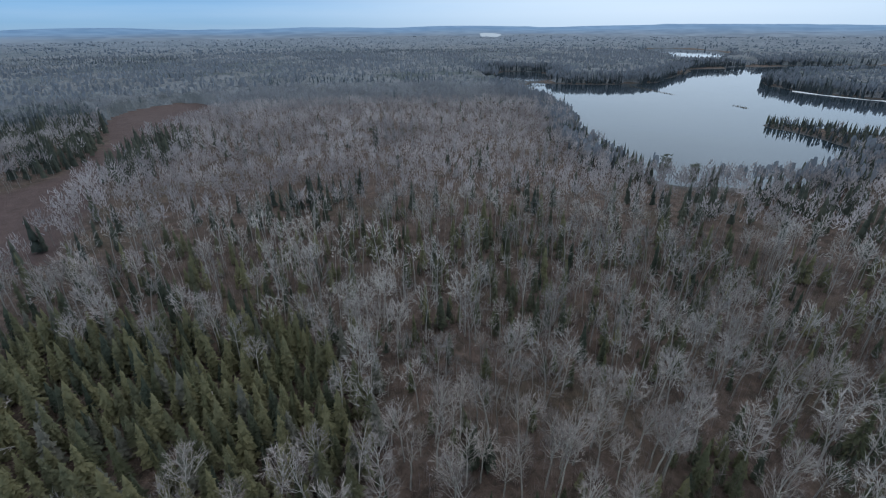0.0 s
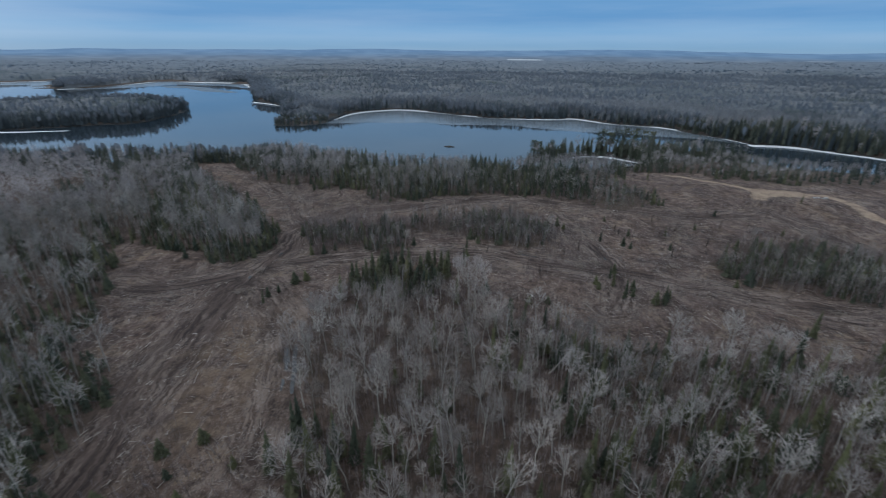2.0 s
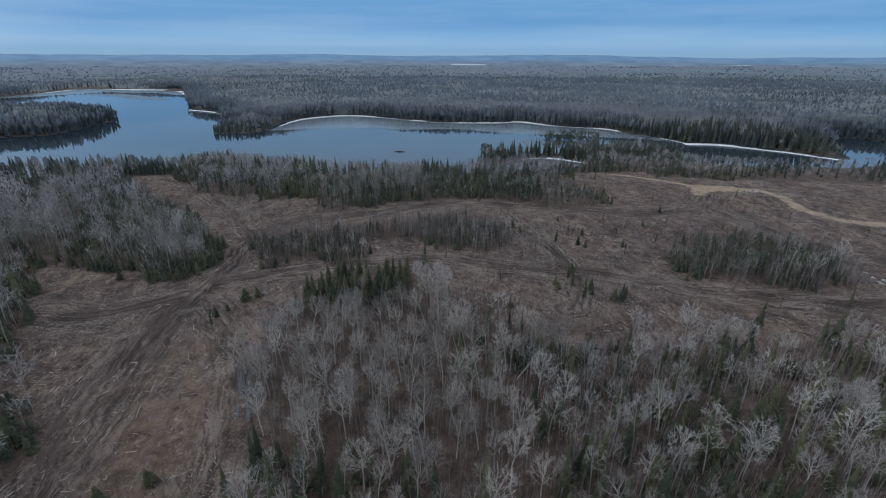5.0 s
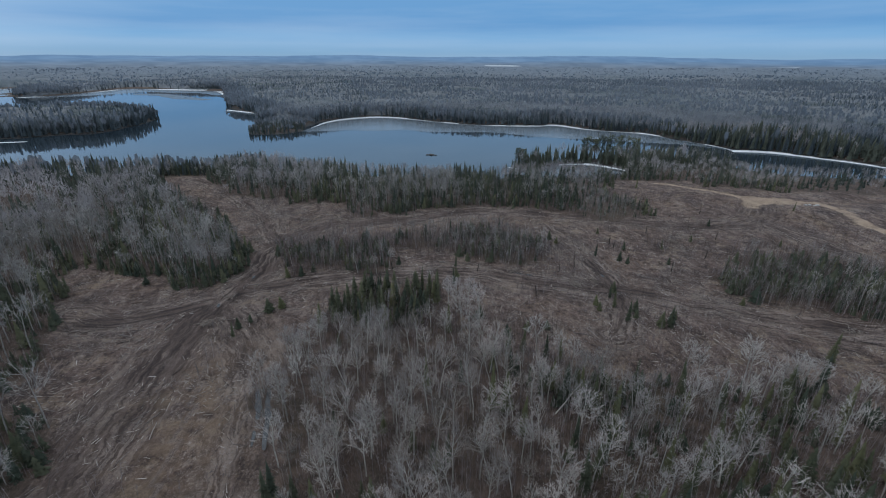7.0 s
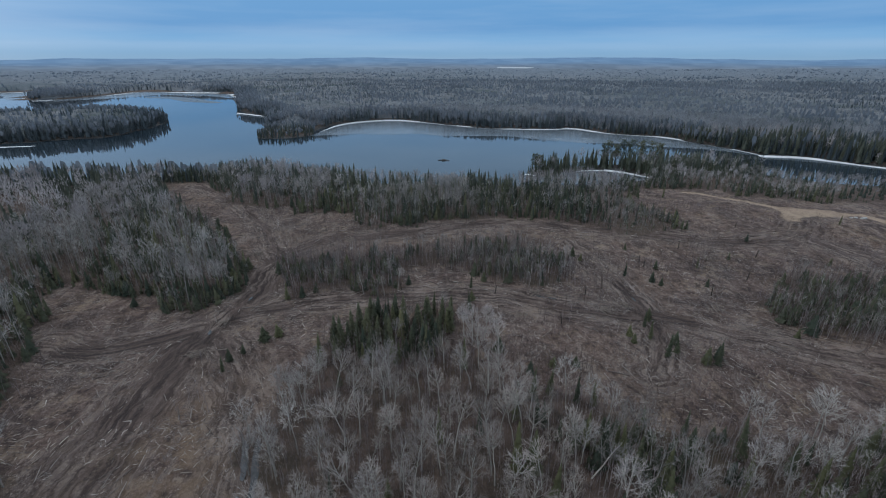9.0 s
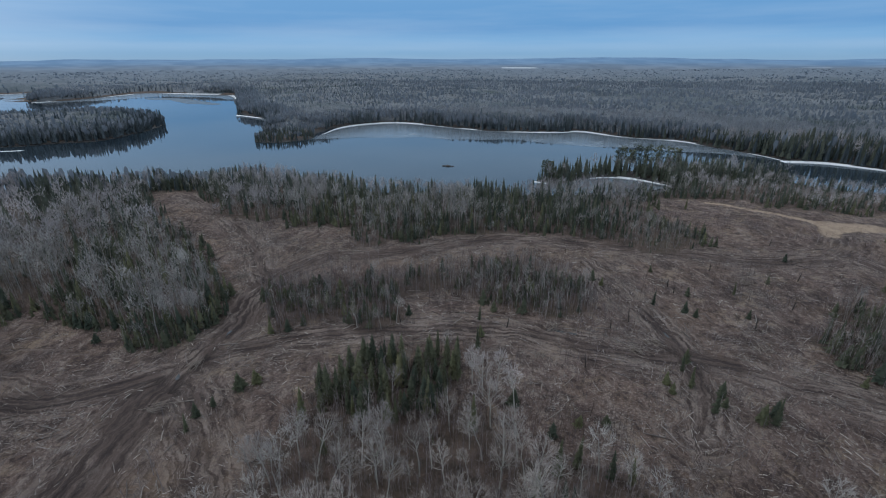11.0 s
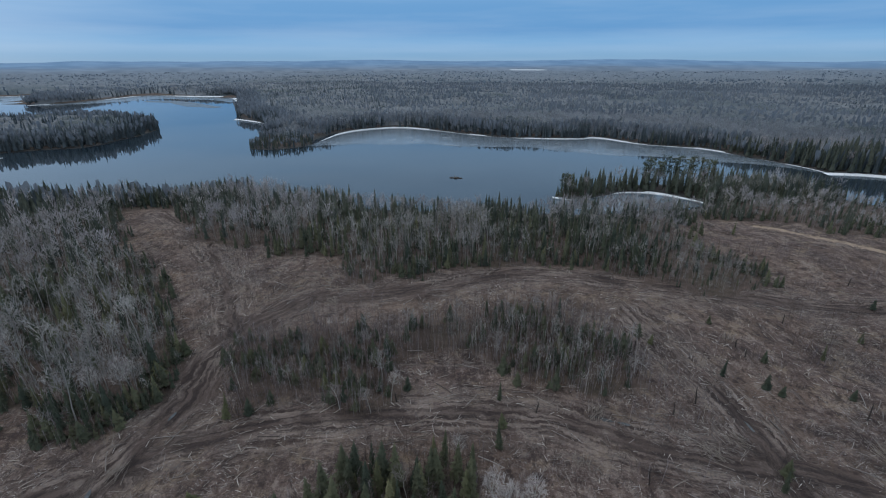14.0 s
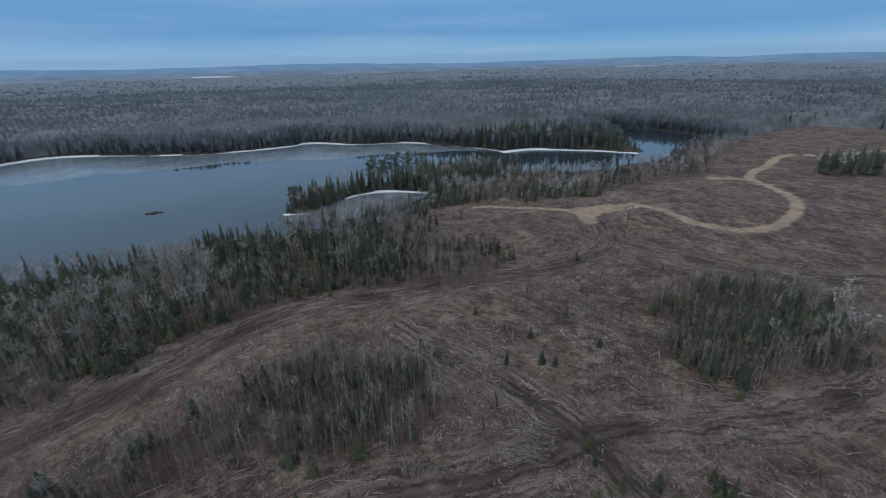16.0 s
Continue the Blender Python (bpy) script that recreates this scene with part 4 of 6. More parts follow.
def wooded(x, y):
    """How thickly trees stand, the share of conifers, and the height for a full-grown one."""
    shore = wet(x, y)
    free = open_ground(x, y)
    bog = signed(R["bog"], x, y, 60)
    dense = (shore < -0.8) * (free < 0.0) * (bog < 2)
    for p in FIELD_POND_LINES:
        dense = dense * (signed(p, x, y, 200) < 0)
    mix = 0.03 + 0.70 * ease(value_noise(x, y, 70, 21) * 0.6 + value_noise(x, y, 190, 22) * 0.4, 0.58, 0.76)
    wood = signed(R["wood"], x, y, 60)
    boggy = np.exp(-(((x + 165) / 55) ** 2 + ((y + 265) / 75) ** 2)) + np.exp(-(((x + 225) / 45) ** 2 + ((y + 400) / 60) ** 2))
    mix = np.maximum(mix, 0.75 * ease(boggy + 0.5 * (value_noise(x, y, 28, 31) - 0.5), 0.35, 0.7))
    mix = np.maximum(mix, 0.97 * ease(wood, -6, 4))
    tall = 1.0 + 0.2 * value_noise(x, y, 90, 23)
    lakeside = ease(-shore, 30, 6)
    mix = np.maximum(mix, (0.12 + 0.6 * ease(value_noise(x, y, 35, 24), 0.35, 0.7)) * (1 - ease(-shore, 8, 30)))
    belt = (y > 196) & (y < 345) & (x > -165) & (x < 300)
    spit = belt & (y > 300) & (x > 40) & (x < 215) | (np.hypot(x + 155, y - 475) < 38) | (np.hypot(x + 385, y - 140) < 62) & (shore > -45)
    low = (np.hypot(x + 158, y - 485) < 55) | (np.hypot(x + 385, y - 140) < 62) & (shore > -45)
    point = (x > 228) & (x < 345) & (y > 300) & (y < 420)
    mix = np.where(belt, 0.24 + 0.20 * (1 - ease(x, 20, 90)) + 0.45 * ease(value_noise(x, y, 20, 25), 0.35, 0.7), mix)
    near_forest = np.hypot(x, y) < 190
    mix = np.where(near_forest & (mix < 0.25), 0.14 + 0.42 * ease(value_noise(x, y, 30, 30), 0.45, 0.70), mix)
    isle = (shore > -60) & ((signed(R["west"], x, y, 60) > 0) | (signed(R["east"], x, y, 60) > 0))
    mix = np.where(isle, 0.35 + 0.55 * ease(value_noise(x, y, 60, 29), 0.35, 0.6), mix)
    mix = np.where(isle & (x > -385), 0.9, mix)
    tall = np.where(isle, 1.2, tall)
    mix = np.where(spit | point, 0.88, mix)
    tall = np.where(point, 1.3, tall)
    tall = np.where(low, 0.62, tall)
    tall = np.where(belt, np.where(spit, 1.0, 0.92 - 0.22 * ease(x, 95, 150)) * (0.72 + 0.5 * value_noise(x, y, 17, 80)), tall)
    west_stand = (x < -62) & (x > -170) & (y > 132) & (y < 290)
    mix = np.where(west_stand, 0.10 + 0.55 * ease(value_noise(x, y, 16, 28), 0.45, 0.75) + 0.35 * ease(free, -7, -1), mix)
    tall = np.where(west_stand, 1.0, tall)
    mid = (signed(R["mid"], x, y, 60) > -4) | (signed(R["eaststand"], x, y, 60) > -4)
    mix = np.where(mid, np.where(x > 80, 0.62, 0.15) + 0.38 * (value_noise(x, y, 14, 26) > 0.55) * (x < 80), mix)
    tall = np.where(mid, 0.62, tall)
    clump = signed(R["clump"], x, y, 60) > -4
    mix = np.where(clump, 0.9, mix)
    tall = np.where(clump, 0.66, tall)
    mix = np.where(signed(R["farstand"], x, y, 60) > -4, 0.85, mix)
    near_wood = (x > -45) & (x < 140) & (y > 20) & (y < 128) & ~clump
    mix = np.where(near_wood, 0.04 + (0.10 + 0.5 * ease(x, 22, 40) - 0.25 * ease(x, 60, 80)) * ease(value_noise(x, y, 24, 27), 0.36, 0.56), mix)
    tall = np.where(near_wood, 0.84, tall)
    # stunted growth before the spruce clump
    tall = np.where(near_wood & (x > -36) & (x < -3) & (y > 104), 0.36, tall)
    tall = np.where((x > 300) & (x < 410) & (y > 262) & (y < 325), 0.6, tall)
    tall = np.where((x > -690) & (x < -590) & (y > -190) & (y < -90), 0.35, tall)
    tall = np.where((x > -1180) & (x < -1040) & (y > 80) & (y < 230), 0.5, tall)
    strip = (x > 175) & (x < 330) & (y > 250) & (y < 312)
    tall, mix = np.where(strip, 0.62, tall), np.where(strip, 0.15 + 0.45 * (value_noise(x, y, 12, 75) > 0.55), mix)
    dense = np.where(strip & (y > 272), dense * 0.75, dense)
    tall = np.where((x > 322) & (x < 345) & (y > 318) & (y < 420), 0.7, tall)
    tall = np.where(belt & (y < 242), tall * (1 - 0.5 * ease(x, 45, 100)), tall)
    # lower growth towards the edges of the stands round the felling
    tall = np.where((belt | west_stand) & (free > -30), tall * (0.58 + 0.42 * ease(-free, 0.5, 9)), tall)
    dense = np.where(mid, dense * 0.3, dense)
    start_wood = near_forest & ~near_wood & ~west_stand & ~clump & ~belt & ~mid & (y < 135)
    tall = np.where(start_wood, 1.08, tall)
    dense = np.where(start_wood & (wood < 0), dense * 0.88, dense)
    return dense, mix, tall


SITES = np.random.default_rng(7)


def sites(x, y, keep):
    dense, mix, tall = wooded(x, y)
    ok = SITES.random(len(x)) < dense * keep
    x, y, mix, tall = x[ok], y[ok], mix[ok], tall[ok]
    conifer = SITES.random(len(x)) < mix
    return x, y, conifer, tall * SITES.uniform(0.78, 1.14, len(x))


def plant_things(x, y, tall, kinds, prototypes, label_of, category, group):
    """Single trees, each with its own trunk and crown, sharing the meshes of a few prototypes."""
    z = ground_height(x, y)
    for i in range(len(x)):
        k = int(SITES.integers(len(prototypes)))
        trunk, crown = prototypes[k]
        tree = new(kinds)
        tree.matrix_basis = pose(x[i], y[i], z[i] - 0.05, SITES.normal(0, 2.0), SITES.normal(0, 2.0), SITES.uniform(0, 360)) @ Matrix.Scale(float(tall[i]), 4)
        for part_name, me in (("trunk", trunk), ("crown", crown)):
            p = new(part_name, me)
            p.parent = tree
        tagged(tree, label_of(k, tall[i]), category, group=group)


def prototype(name, shapes, materials):
    out = []
    for shape, m in zip(shapes, materials):
        v, t, _ = shape.arrays()
        ob = mesh_object(name, v, t, [m])
        me = ob.data
        bpy.data.objects.remove(ob)
        out.append(me)
    return out


def build_woods():
    rng = SITES
    # close by: trees of their own, then finely branched massed trees
    x, y = scatter(rng, -200, 200, -220, 330, 4.3)
    d = from_way(x, y)
    ok = (d < 168) & (seen_side(x, y) | (d < 70))
    x, y, conifer, tall = sites(x[ok], y[ok], np.where(seen_side(x[ok], y[ok]), 0.92, 0.35))
    small = rng.random(len(x)) < np.where(conifer, 0.35, 0.2)
    tall = tall * np.where(small, 0.62, 1.0) * np.where(conifer & (tall > 0.97), 0.62, 1.0)
    d = from_way(x, y) + np.where(seen_side(x, y), 0, 500) + np.where(np.hypot(x, y) < 32, 500, 0)
    single = np.zeros(len(x), bool)
    for kind in (conifer, ~conifer):
        idx = np.nonzero(kind)[0]
        single[idx[np.argsort(d[idx])[:295]]] = True
    bare_kinds = [bare_tree(100 + k, 13.5, limbs=12 + k % 4, forks=6, twigs=9, width=0.050, start=(0.42, 0.50, 0.55, 0.44, 0.38, 0.57)[k % 6], spread=(1.25, 0.95, 1.2, 1.45, 1.05, 1.1)[k % 6],
                            lean=(0.03, 0.06, 0.1, 0.04, 0.05, 0.12)[k % 6]) for k in range(9)]
    spruce_kinds = [spruce(200 + k, 11.5, whorls=21 + k % 4, arms=8, girth=(0.15, 0.18, 0.13, 0.20)[k % 4], blades=2) for k in range(7)]
    bare_meshes = [prototype("aspen", s, (BARK, TWIG)) for s in bare_kinds]
    spruce_meshes = [prototype("spruce", s, (SPRUCE_BARK, NEEDLE)) for s in spruce_kinds]
    a, c = single & ~conifer, single & conifer

    def aspen_label(k, size):
        return ("tall " if size > 0.98 else "young " if size < 0.65 else "") + "leafless aspen with pale trunk and grey twigs on leaf litter"

    def spruce_label(k, size):
        return ("tall " if size > 0.98 else "young " if size < 0.65 else "") + "dark green narrow spruce standing among bare aspens"

    plant_things(x[a], y[a], tall[a], "aspen_tree", bare_meshes, aspen_label, "tree", "bare aspens of the near wood")
    plant_things(x[c], y[c], tall[c], "spruce_tree", spruce_meshes, spruce_label, "tree", "spruces of the near wood")
    rest = ~single
    z = ground_height(x, y) - 0.05
    turn, tone = rng.uniform(0, 6.28, len(x)), np.clip(rng.normal(0.45, 0.22, len(x)) + 0.9 * (value_noise(x, y, 21, 60) - 0.5) - 0.06 * ((x < -60) & (y > 128)) - 0.22 * ((x > -60) & (y > 140)) + 0.15 * ((x > 45) & (y < 115)), 0, 1)
    near_bare = [merged(*reversed(bare_tree(300 + k, 13.5, limbs=11, forks=5, twigs=7, width=0.060, start=0.38 + 0.06 * (k % 4), spread=1.05 + 0.16 * (k % 3), fine=False))) for k in range(8)]
    mid_bare = [merged(*reversed(bare_tree(310 + k, 13.5, limbs=8, forks=4, twigs=4, width=0.115, start=0.42 + 0.06 * (k % 4), spread=0.95 + 0.12 * (k % 3), fine=False))) for k in range(8)]
    mid_spruce = [merged(*reversed(spruce(400 + k, 11.5, whorls=13, arms=7, girth=0.15 + 0.025 * (k % 3), blades=1))) for k in range(6)]
    close = from_way(x, y) < 105
    for name, kinds, s in (("aspen_wood", near_bare, rest & ~conifer & close), ("aspen_wood_further_off", mid_bare, rest & ~conifer & ~close)):
        massed(name, kinds, rng.integers(0, 8, s.sum()), x[s], y[s], z[s], turn[s], tall[s], tone[s], [TWIG_ALL, BARK_ALL], "thick wood of leafless grey aspens with pale trunks", "trees")
    s = rest & conifer
    massed("spruce_wood", mid_spruce, rng.integers(0, 6, s.sum()), x[s], y[s], z[s], turn[s], tall[s], tone[s], [NEEDLE_ALL, SPRUCE_BARK],
           "dark green spruces scattered through the bare wood", "trees")
    # middle distance
    x, y = scatter(rng, -545, 545, -545, 640, 4.8)
    d = from_way(x, y)
    ok = (d >= 168) & (d < 540) & seen_side(x, y)
    x, y, conifer, tall = sites(x[ok], y[ok], np.where(seen_side(x[ok], y[ok]), 0.95, 0.12))
    z = ground_height(x, y) - 0.05
    turn, tone = rng.uniform(0, 6.28, len(x)), np.clip(rng.normal(0.42, 0.2, len(x)) + 0.9 * (value_noise(x, y, 24, 60) - 0.5), 0, 1)
    close = from_way(x, y) < 430
    bare_kinds = [coarse_bare(500 + k, 32, 0.30) for k in range(8)]
    spruce_kinds = [merged(*reversed(spruce(600 + k, 11.5, whorls=5, arms=4, girth=0.19, blades=1))) for k in range(5)]
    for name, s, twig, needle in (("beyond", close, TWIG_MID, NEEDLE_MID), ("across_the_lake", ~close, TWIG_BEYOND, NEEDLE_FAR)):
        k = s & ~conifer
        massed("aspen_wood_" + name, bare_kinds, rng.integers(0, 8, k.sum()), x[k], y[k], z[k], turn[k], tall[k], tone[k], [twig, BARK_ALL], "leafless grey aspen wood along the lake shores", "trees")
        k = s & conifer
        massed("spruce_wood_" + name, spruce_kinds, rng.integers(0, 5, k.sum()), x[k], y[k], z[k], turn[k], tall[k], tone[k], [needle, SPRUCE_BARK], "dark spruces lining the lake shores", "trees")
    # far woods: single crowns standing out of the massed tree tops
    x, y = scatter(rng, -1400, 1400, -1300, 1450, 8.1)
    d = from_way(x, y)
    ok = (d >= 540) & (d < 1330) & seen_side(x, y)
    x, y, conifer, tall = sites(x[ok], y[ok], 0.97)
    inland = wet(x, y) < -45
    conifer &= ~(inland & (rng.random(len(x)) < 0.8))
    conifer |= inland & (value_noise(x, y, 300, 65) + 0.3 * (value_noise(x, y, 90, 66) - 0.5) > 0.66) & (rng.random(len(x)) < 0.6)
    z = ground_height(x, y) - 0.3
    turn, tone = rng.uniform(0, 6.28, len(x)), np.clip(rng.normal(0.42, 0.13, len(x)) + 1.0 * (value_noise(x, y, 130, 61) - 0.5), 0, 1)
    s = ~conifer
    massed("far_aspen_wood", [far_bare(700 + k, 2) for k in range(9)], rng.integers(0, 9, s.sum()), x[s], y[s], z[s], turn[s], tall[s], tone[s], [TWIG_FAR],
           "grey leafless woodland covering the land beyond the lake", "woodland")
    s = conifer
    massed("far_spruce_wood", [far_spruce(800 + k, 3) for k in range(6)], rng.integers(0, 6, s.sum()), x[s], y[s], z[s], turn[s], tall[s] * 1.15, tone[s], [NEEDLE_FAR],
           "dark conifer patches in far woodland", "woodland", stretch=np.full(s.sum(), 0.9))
    # the thicker fringe along the far shores
    x, y = scatter(rng, -1150, 450, -250, 1150, 4.2)
    d = from_way(x, y)
    ok = (d >= 240) & (d < 1150) & seen_side(x, y)
    x, y = x[ok], y[ok]
    shore = wet(x, y)
    ok = (shore < -1) & (shore > np.where(from_way(x, y) < 440, -22, -34)) & ~((y > 255) & (y < 345) & (x > 40) & (x < 420))
    x, y, conifer, tall = sites(x[ok], y[ok], 0.9)
    z = ground_height(x, y) - 0.3
    turn, tone = rng.uniform(0, 6.28, len(x)), np.clip(rng.normal(0.35, 0.25, len(x)), 0, 1)
    conifer &= (rng.random(len(x)) < 0.6) | (value_noise(x, y, 45, 47) > 0.6) | (y < 200) | ((x > 225) & (x < 430) & (y > 300) & (y < 480))
    s = ~conifer
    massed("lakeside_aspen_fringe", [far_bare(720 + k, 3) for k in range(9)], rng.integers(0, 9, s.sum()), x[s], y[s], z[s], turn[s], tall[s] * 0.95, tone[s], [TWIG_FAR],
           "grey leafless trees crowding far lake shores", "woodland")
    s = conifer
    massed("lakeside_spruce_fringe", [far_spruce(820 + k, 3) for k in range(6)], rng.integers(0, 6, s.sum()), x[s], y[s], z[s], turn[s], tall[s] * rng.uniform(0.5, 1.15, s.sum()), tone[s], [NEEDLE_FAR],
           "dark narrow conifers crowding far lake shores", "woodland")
    # woods towards the skyline
    count = 24000
    ang = rng.uniform(-84, 160, count)
    r = 1330 * np.exp(rng.random(count) * math.log(2520 / 1330))
    x, y = -np.sin(np.radians(ang)) * r, 50 + np.cos(np.radians(ang)) * r
    x, y, conifer, tall = sites(x, y, 0.9)
    conifer |= (value_noise(x, y, 330, 65) + 0.3 * (value_noise(x, y, 110, 66) - 0.5) > 0.62) & (rng.random(len(x)) < 0.75)
    r = np.hypot(x, y - 50)
    z = ground_height(x, y) - 0.5
    turn, tone = rng.uniform(0, 6.28, len(x)), np.clip(rng.normal(0.25, 0.12, len(x)) + 0.9 * (value_noise(x, y, 260, 62) - 0.5), 0, 1)
    size = tall * (1.0 + r / 2600)
    s = ~conifer
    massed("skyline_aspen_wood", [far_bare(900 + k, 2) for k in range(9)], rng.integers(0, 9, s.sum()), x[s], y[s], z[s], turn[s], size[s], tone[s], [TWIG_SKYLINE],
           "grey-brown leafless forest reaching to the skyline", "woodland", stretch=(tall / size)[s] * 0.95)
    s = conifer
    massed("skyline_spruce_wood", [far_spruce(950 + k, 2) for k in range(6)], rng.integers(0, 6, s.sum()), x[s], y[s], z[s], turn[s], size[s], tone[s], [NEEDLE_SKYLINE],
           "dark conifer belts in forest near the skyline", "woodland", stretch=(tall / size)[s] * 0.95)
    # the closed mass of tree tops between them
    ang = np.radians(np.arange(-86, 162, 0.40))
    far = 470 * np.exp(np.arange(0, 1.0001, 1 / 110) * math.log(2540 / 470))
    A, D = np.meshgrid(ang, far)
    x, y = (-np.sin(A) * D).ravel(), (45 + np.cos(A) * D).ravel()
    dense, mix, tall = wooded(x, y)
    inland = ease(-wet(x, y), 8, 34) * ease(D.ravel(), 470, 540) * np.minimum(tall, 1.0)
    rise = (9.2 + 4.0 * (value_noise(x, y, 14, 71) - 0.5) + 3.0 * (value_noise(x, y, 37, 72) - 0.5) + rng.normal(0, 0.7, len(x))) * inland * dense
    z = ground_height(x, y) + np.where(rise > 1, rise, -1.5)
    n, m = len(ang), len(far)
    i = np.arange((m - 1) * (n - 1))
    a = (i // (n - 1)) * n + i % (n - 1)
    # range sets how much haze is painted into the tree tops
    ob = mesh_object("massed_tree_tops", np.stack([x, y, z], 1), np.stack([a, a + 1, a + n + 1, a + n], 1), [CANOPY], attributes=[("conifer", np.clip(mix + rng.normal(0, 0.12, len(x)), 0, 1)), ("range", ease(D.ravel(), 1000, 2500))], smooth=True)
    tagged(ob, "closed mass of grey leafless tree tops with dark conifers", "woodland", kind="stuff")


def sapling(seed, height=5.5, material=0, twigs=9, width=0.07):
    rng = np.random.default_rng(seed)
    s = Shape()
    top = np.array([*rng.normal(0, 0.35, 2), height])
    sliver(s, np.array([0, 0, -0.1]), top, 0.11, rng, material)
    for _ in range(twigs):
        p = top * rng.uniform(0.3, 0.95)
        way = np.array([*rng.normal(0, 0.55, 2), 1.0])
        sliver(s, p, p + way / np.linalg.norm(way) * height * rng.uniform(0.10, 0.26), width, rng, material)
    return s


def build_saplings():
    """Thin poles and young growth that fill the stands and the wood's floor."""
    rng = SITES
    x, y = scatter(rng, -185, 190, -160, 300, 1.9)
    keep = seen_side(x, y) & (from_way(x, y) < 165) & (np.hypot(x, y) > 36)
    x, y = x[keep], y[keep]
    dense, mix, tall = wooded(x, y)
    stand = (signed(R["mid"], x, y, 60) > -3) | (signed(R["eaststand"], x, y, 60) > -3) | (signed(R["clump"], x, y, 60) > -3)
    ahead = (y > 18) & (x > -172)
    p = np.where(stand, 0.95 * (dense > 0) / np.maximum(dense, 0.01), np.where(ahead, 1.0, 0.65)) * (0.55 + value_noise(x, y, 12, 63)) * dense * (signed(R["wood"], x, y, 60) < 2)
    patch = 0.5 * ease(value_noise(x, y, 17, 64), 0.60, 0.78) * (open_ground(x, y) > 1) * (lanes(x, y)[0] < 0.2) * (sandy(x, y) < 0.1) * (wet(x, y) < -3)
    p = np.maximum(p, patch)
    ok = rng.random(len(x)) < p
    x, y, tall = x[ok], y[ok], tall[ok]
    n = len(x)
    massed("young_growth", [sapling(640 + k, 4.6 + 0.5 * k, k % 2) for k in range(7)], rng.integers(0, 7, n), x, y, ground_height(x, y), rng.uniform(0, 6.28, n),
           rng.uniform(0.55, 1.1, n) * (0.55 + 0.45 * tall), np.clip(rng.normal(0.30, 0.25, n), 0, 1), [BRUSH, THICKET], "thin leafless saplings crowding between the larger trees", "saplings")
    # the thick mauve-grey growth under the near wood and in the stands
    x, y = scatter(rng, -56, 152, 30, 190, 1.4)
    dense, mix, tall = wooded(x, y)
    stand = (signed(R["mid"], x, y, 60) > -2) | (signed(R["eaststand"], x, y, 60) > -2)
    ok = ((dense > 0) | stand) & (open_ground(x, y) < 3) & ((y < 128) | stand) & (rng.random(len(x)) < 0.5 + 0.5 * value_noise(x, y, 10, 68) + 0.3 * stand + 0.35 * ((x > 20) & (y < 115))) & (from_way(x, y) < 160)
    x, y = x[ok], y[ok]
    n = len(x)
    massed("sapling_thicket", [sapling(650 + k, 4.2 + 0.6 * k, 0, 13, 0.06) for k in range(6)], rng.integers(0, 6, n), x, y, ground_height(x, y), rng.uniform(0, 6.28, n),
           rng.uniform(0.5, 1.1, n), np.clip(rng.normal(0.3, 0.25, n) + 0.3 * ((x > 22) & (y < 115)), 0, 1), [THICKET], "dense mauve-grey leafless sapling thicket under taller aspens", "saplings")
    # low shrubs in patches over the felling
    x, y = scatter(rng, -125, 260, 40, 285, 1.5)
    patch = ease(value_noise(x, y, 19, 64) * 0.6 + value_noise(x, y, 7, 69) * 0.4 + 0.10 * (x > 25), 0.50, 0.68)
    ok = (open_ground(x, y) > -1) & (lanes(x, y)[0] < 0.3) & (sandy(x, y) < 0.1) & (wet(x, y) < -3) & (rng.random(len(x)) < 0.85 * patch) & (from_way(x, y) < 190)
    x, y = x[ok], y[ok]
    n = len(x)
    massed("felling_shrubs", [sapling(690 + k, 1.5 + 0.4 * k, k % 2, 9, 0.06) for k in range(6)], rng.integers(0, 6, n), x, y, ground_height(x, y), rng.uniform(0, 6.28, n),
           rng.uniform(0.5, 1.2, n), np.clip(rng.normal(0.05, 0.25, n), 0, 1), [THICKET, BRUSH], "low dark leafless shrubs scattered over the felling", "shrubs")
    # the undergrown stands and the lakeside belt: trees standing close together
    x, y = scatter(rng, -175, 300, 110, 350, 2.5)
    dense, mix, tall = wooded(x, y)
    stand = (signed(R["mid"], x, y, 60) > 0) | (signed(R["eaststand"], x, y, 60) > 0)
    dense = np.where(stand, 1.0, dense)
    ok = (rng.random(len(x)) < np.where(stand, np.where(x < -4, 0.10, 0.42), 0.8) * dense) & (stand | ((y > 196) & (x > -165)) | ((x < -60) & (y > 130))) & (from_way(x, y) < np.where(y > 280, 300, 250))
    x, y, tall = x[ok], y[ok], tall[ok] * rng.uniform(0.62, 1.0, ok.sum())
    conifer = rng.random(len(x)) < np.clip(mix[ok] * 0.8 + 0.02 + 0.1 * (stand[ok] & (x < 80)) + 0.3 * (signed(R["eaststand"], x, y, 60) > 4), 0, 0.85)
    z, turn, tone = ground_height(x, y) - 0.05, rng.uniform(0, 6.28, len(x)), np.clip(rng.normal(0.26, 0.24, len(x)), 0, 1)
    s = ~conifer
    massed("close_set_aspens", [coarse_bare(540 + k, 30, 0.16) for k in range(8)], rng.integers(0, 8, s.sum()), x[s], y[s], z[s], turn[s], tall[s], tone[s], [TWIG_ALL, BARK_ALL],
           "close-set thin leafless aspens of the lakeside belt", "trees")
    s = conifer
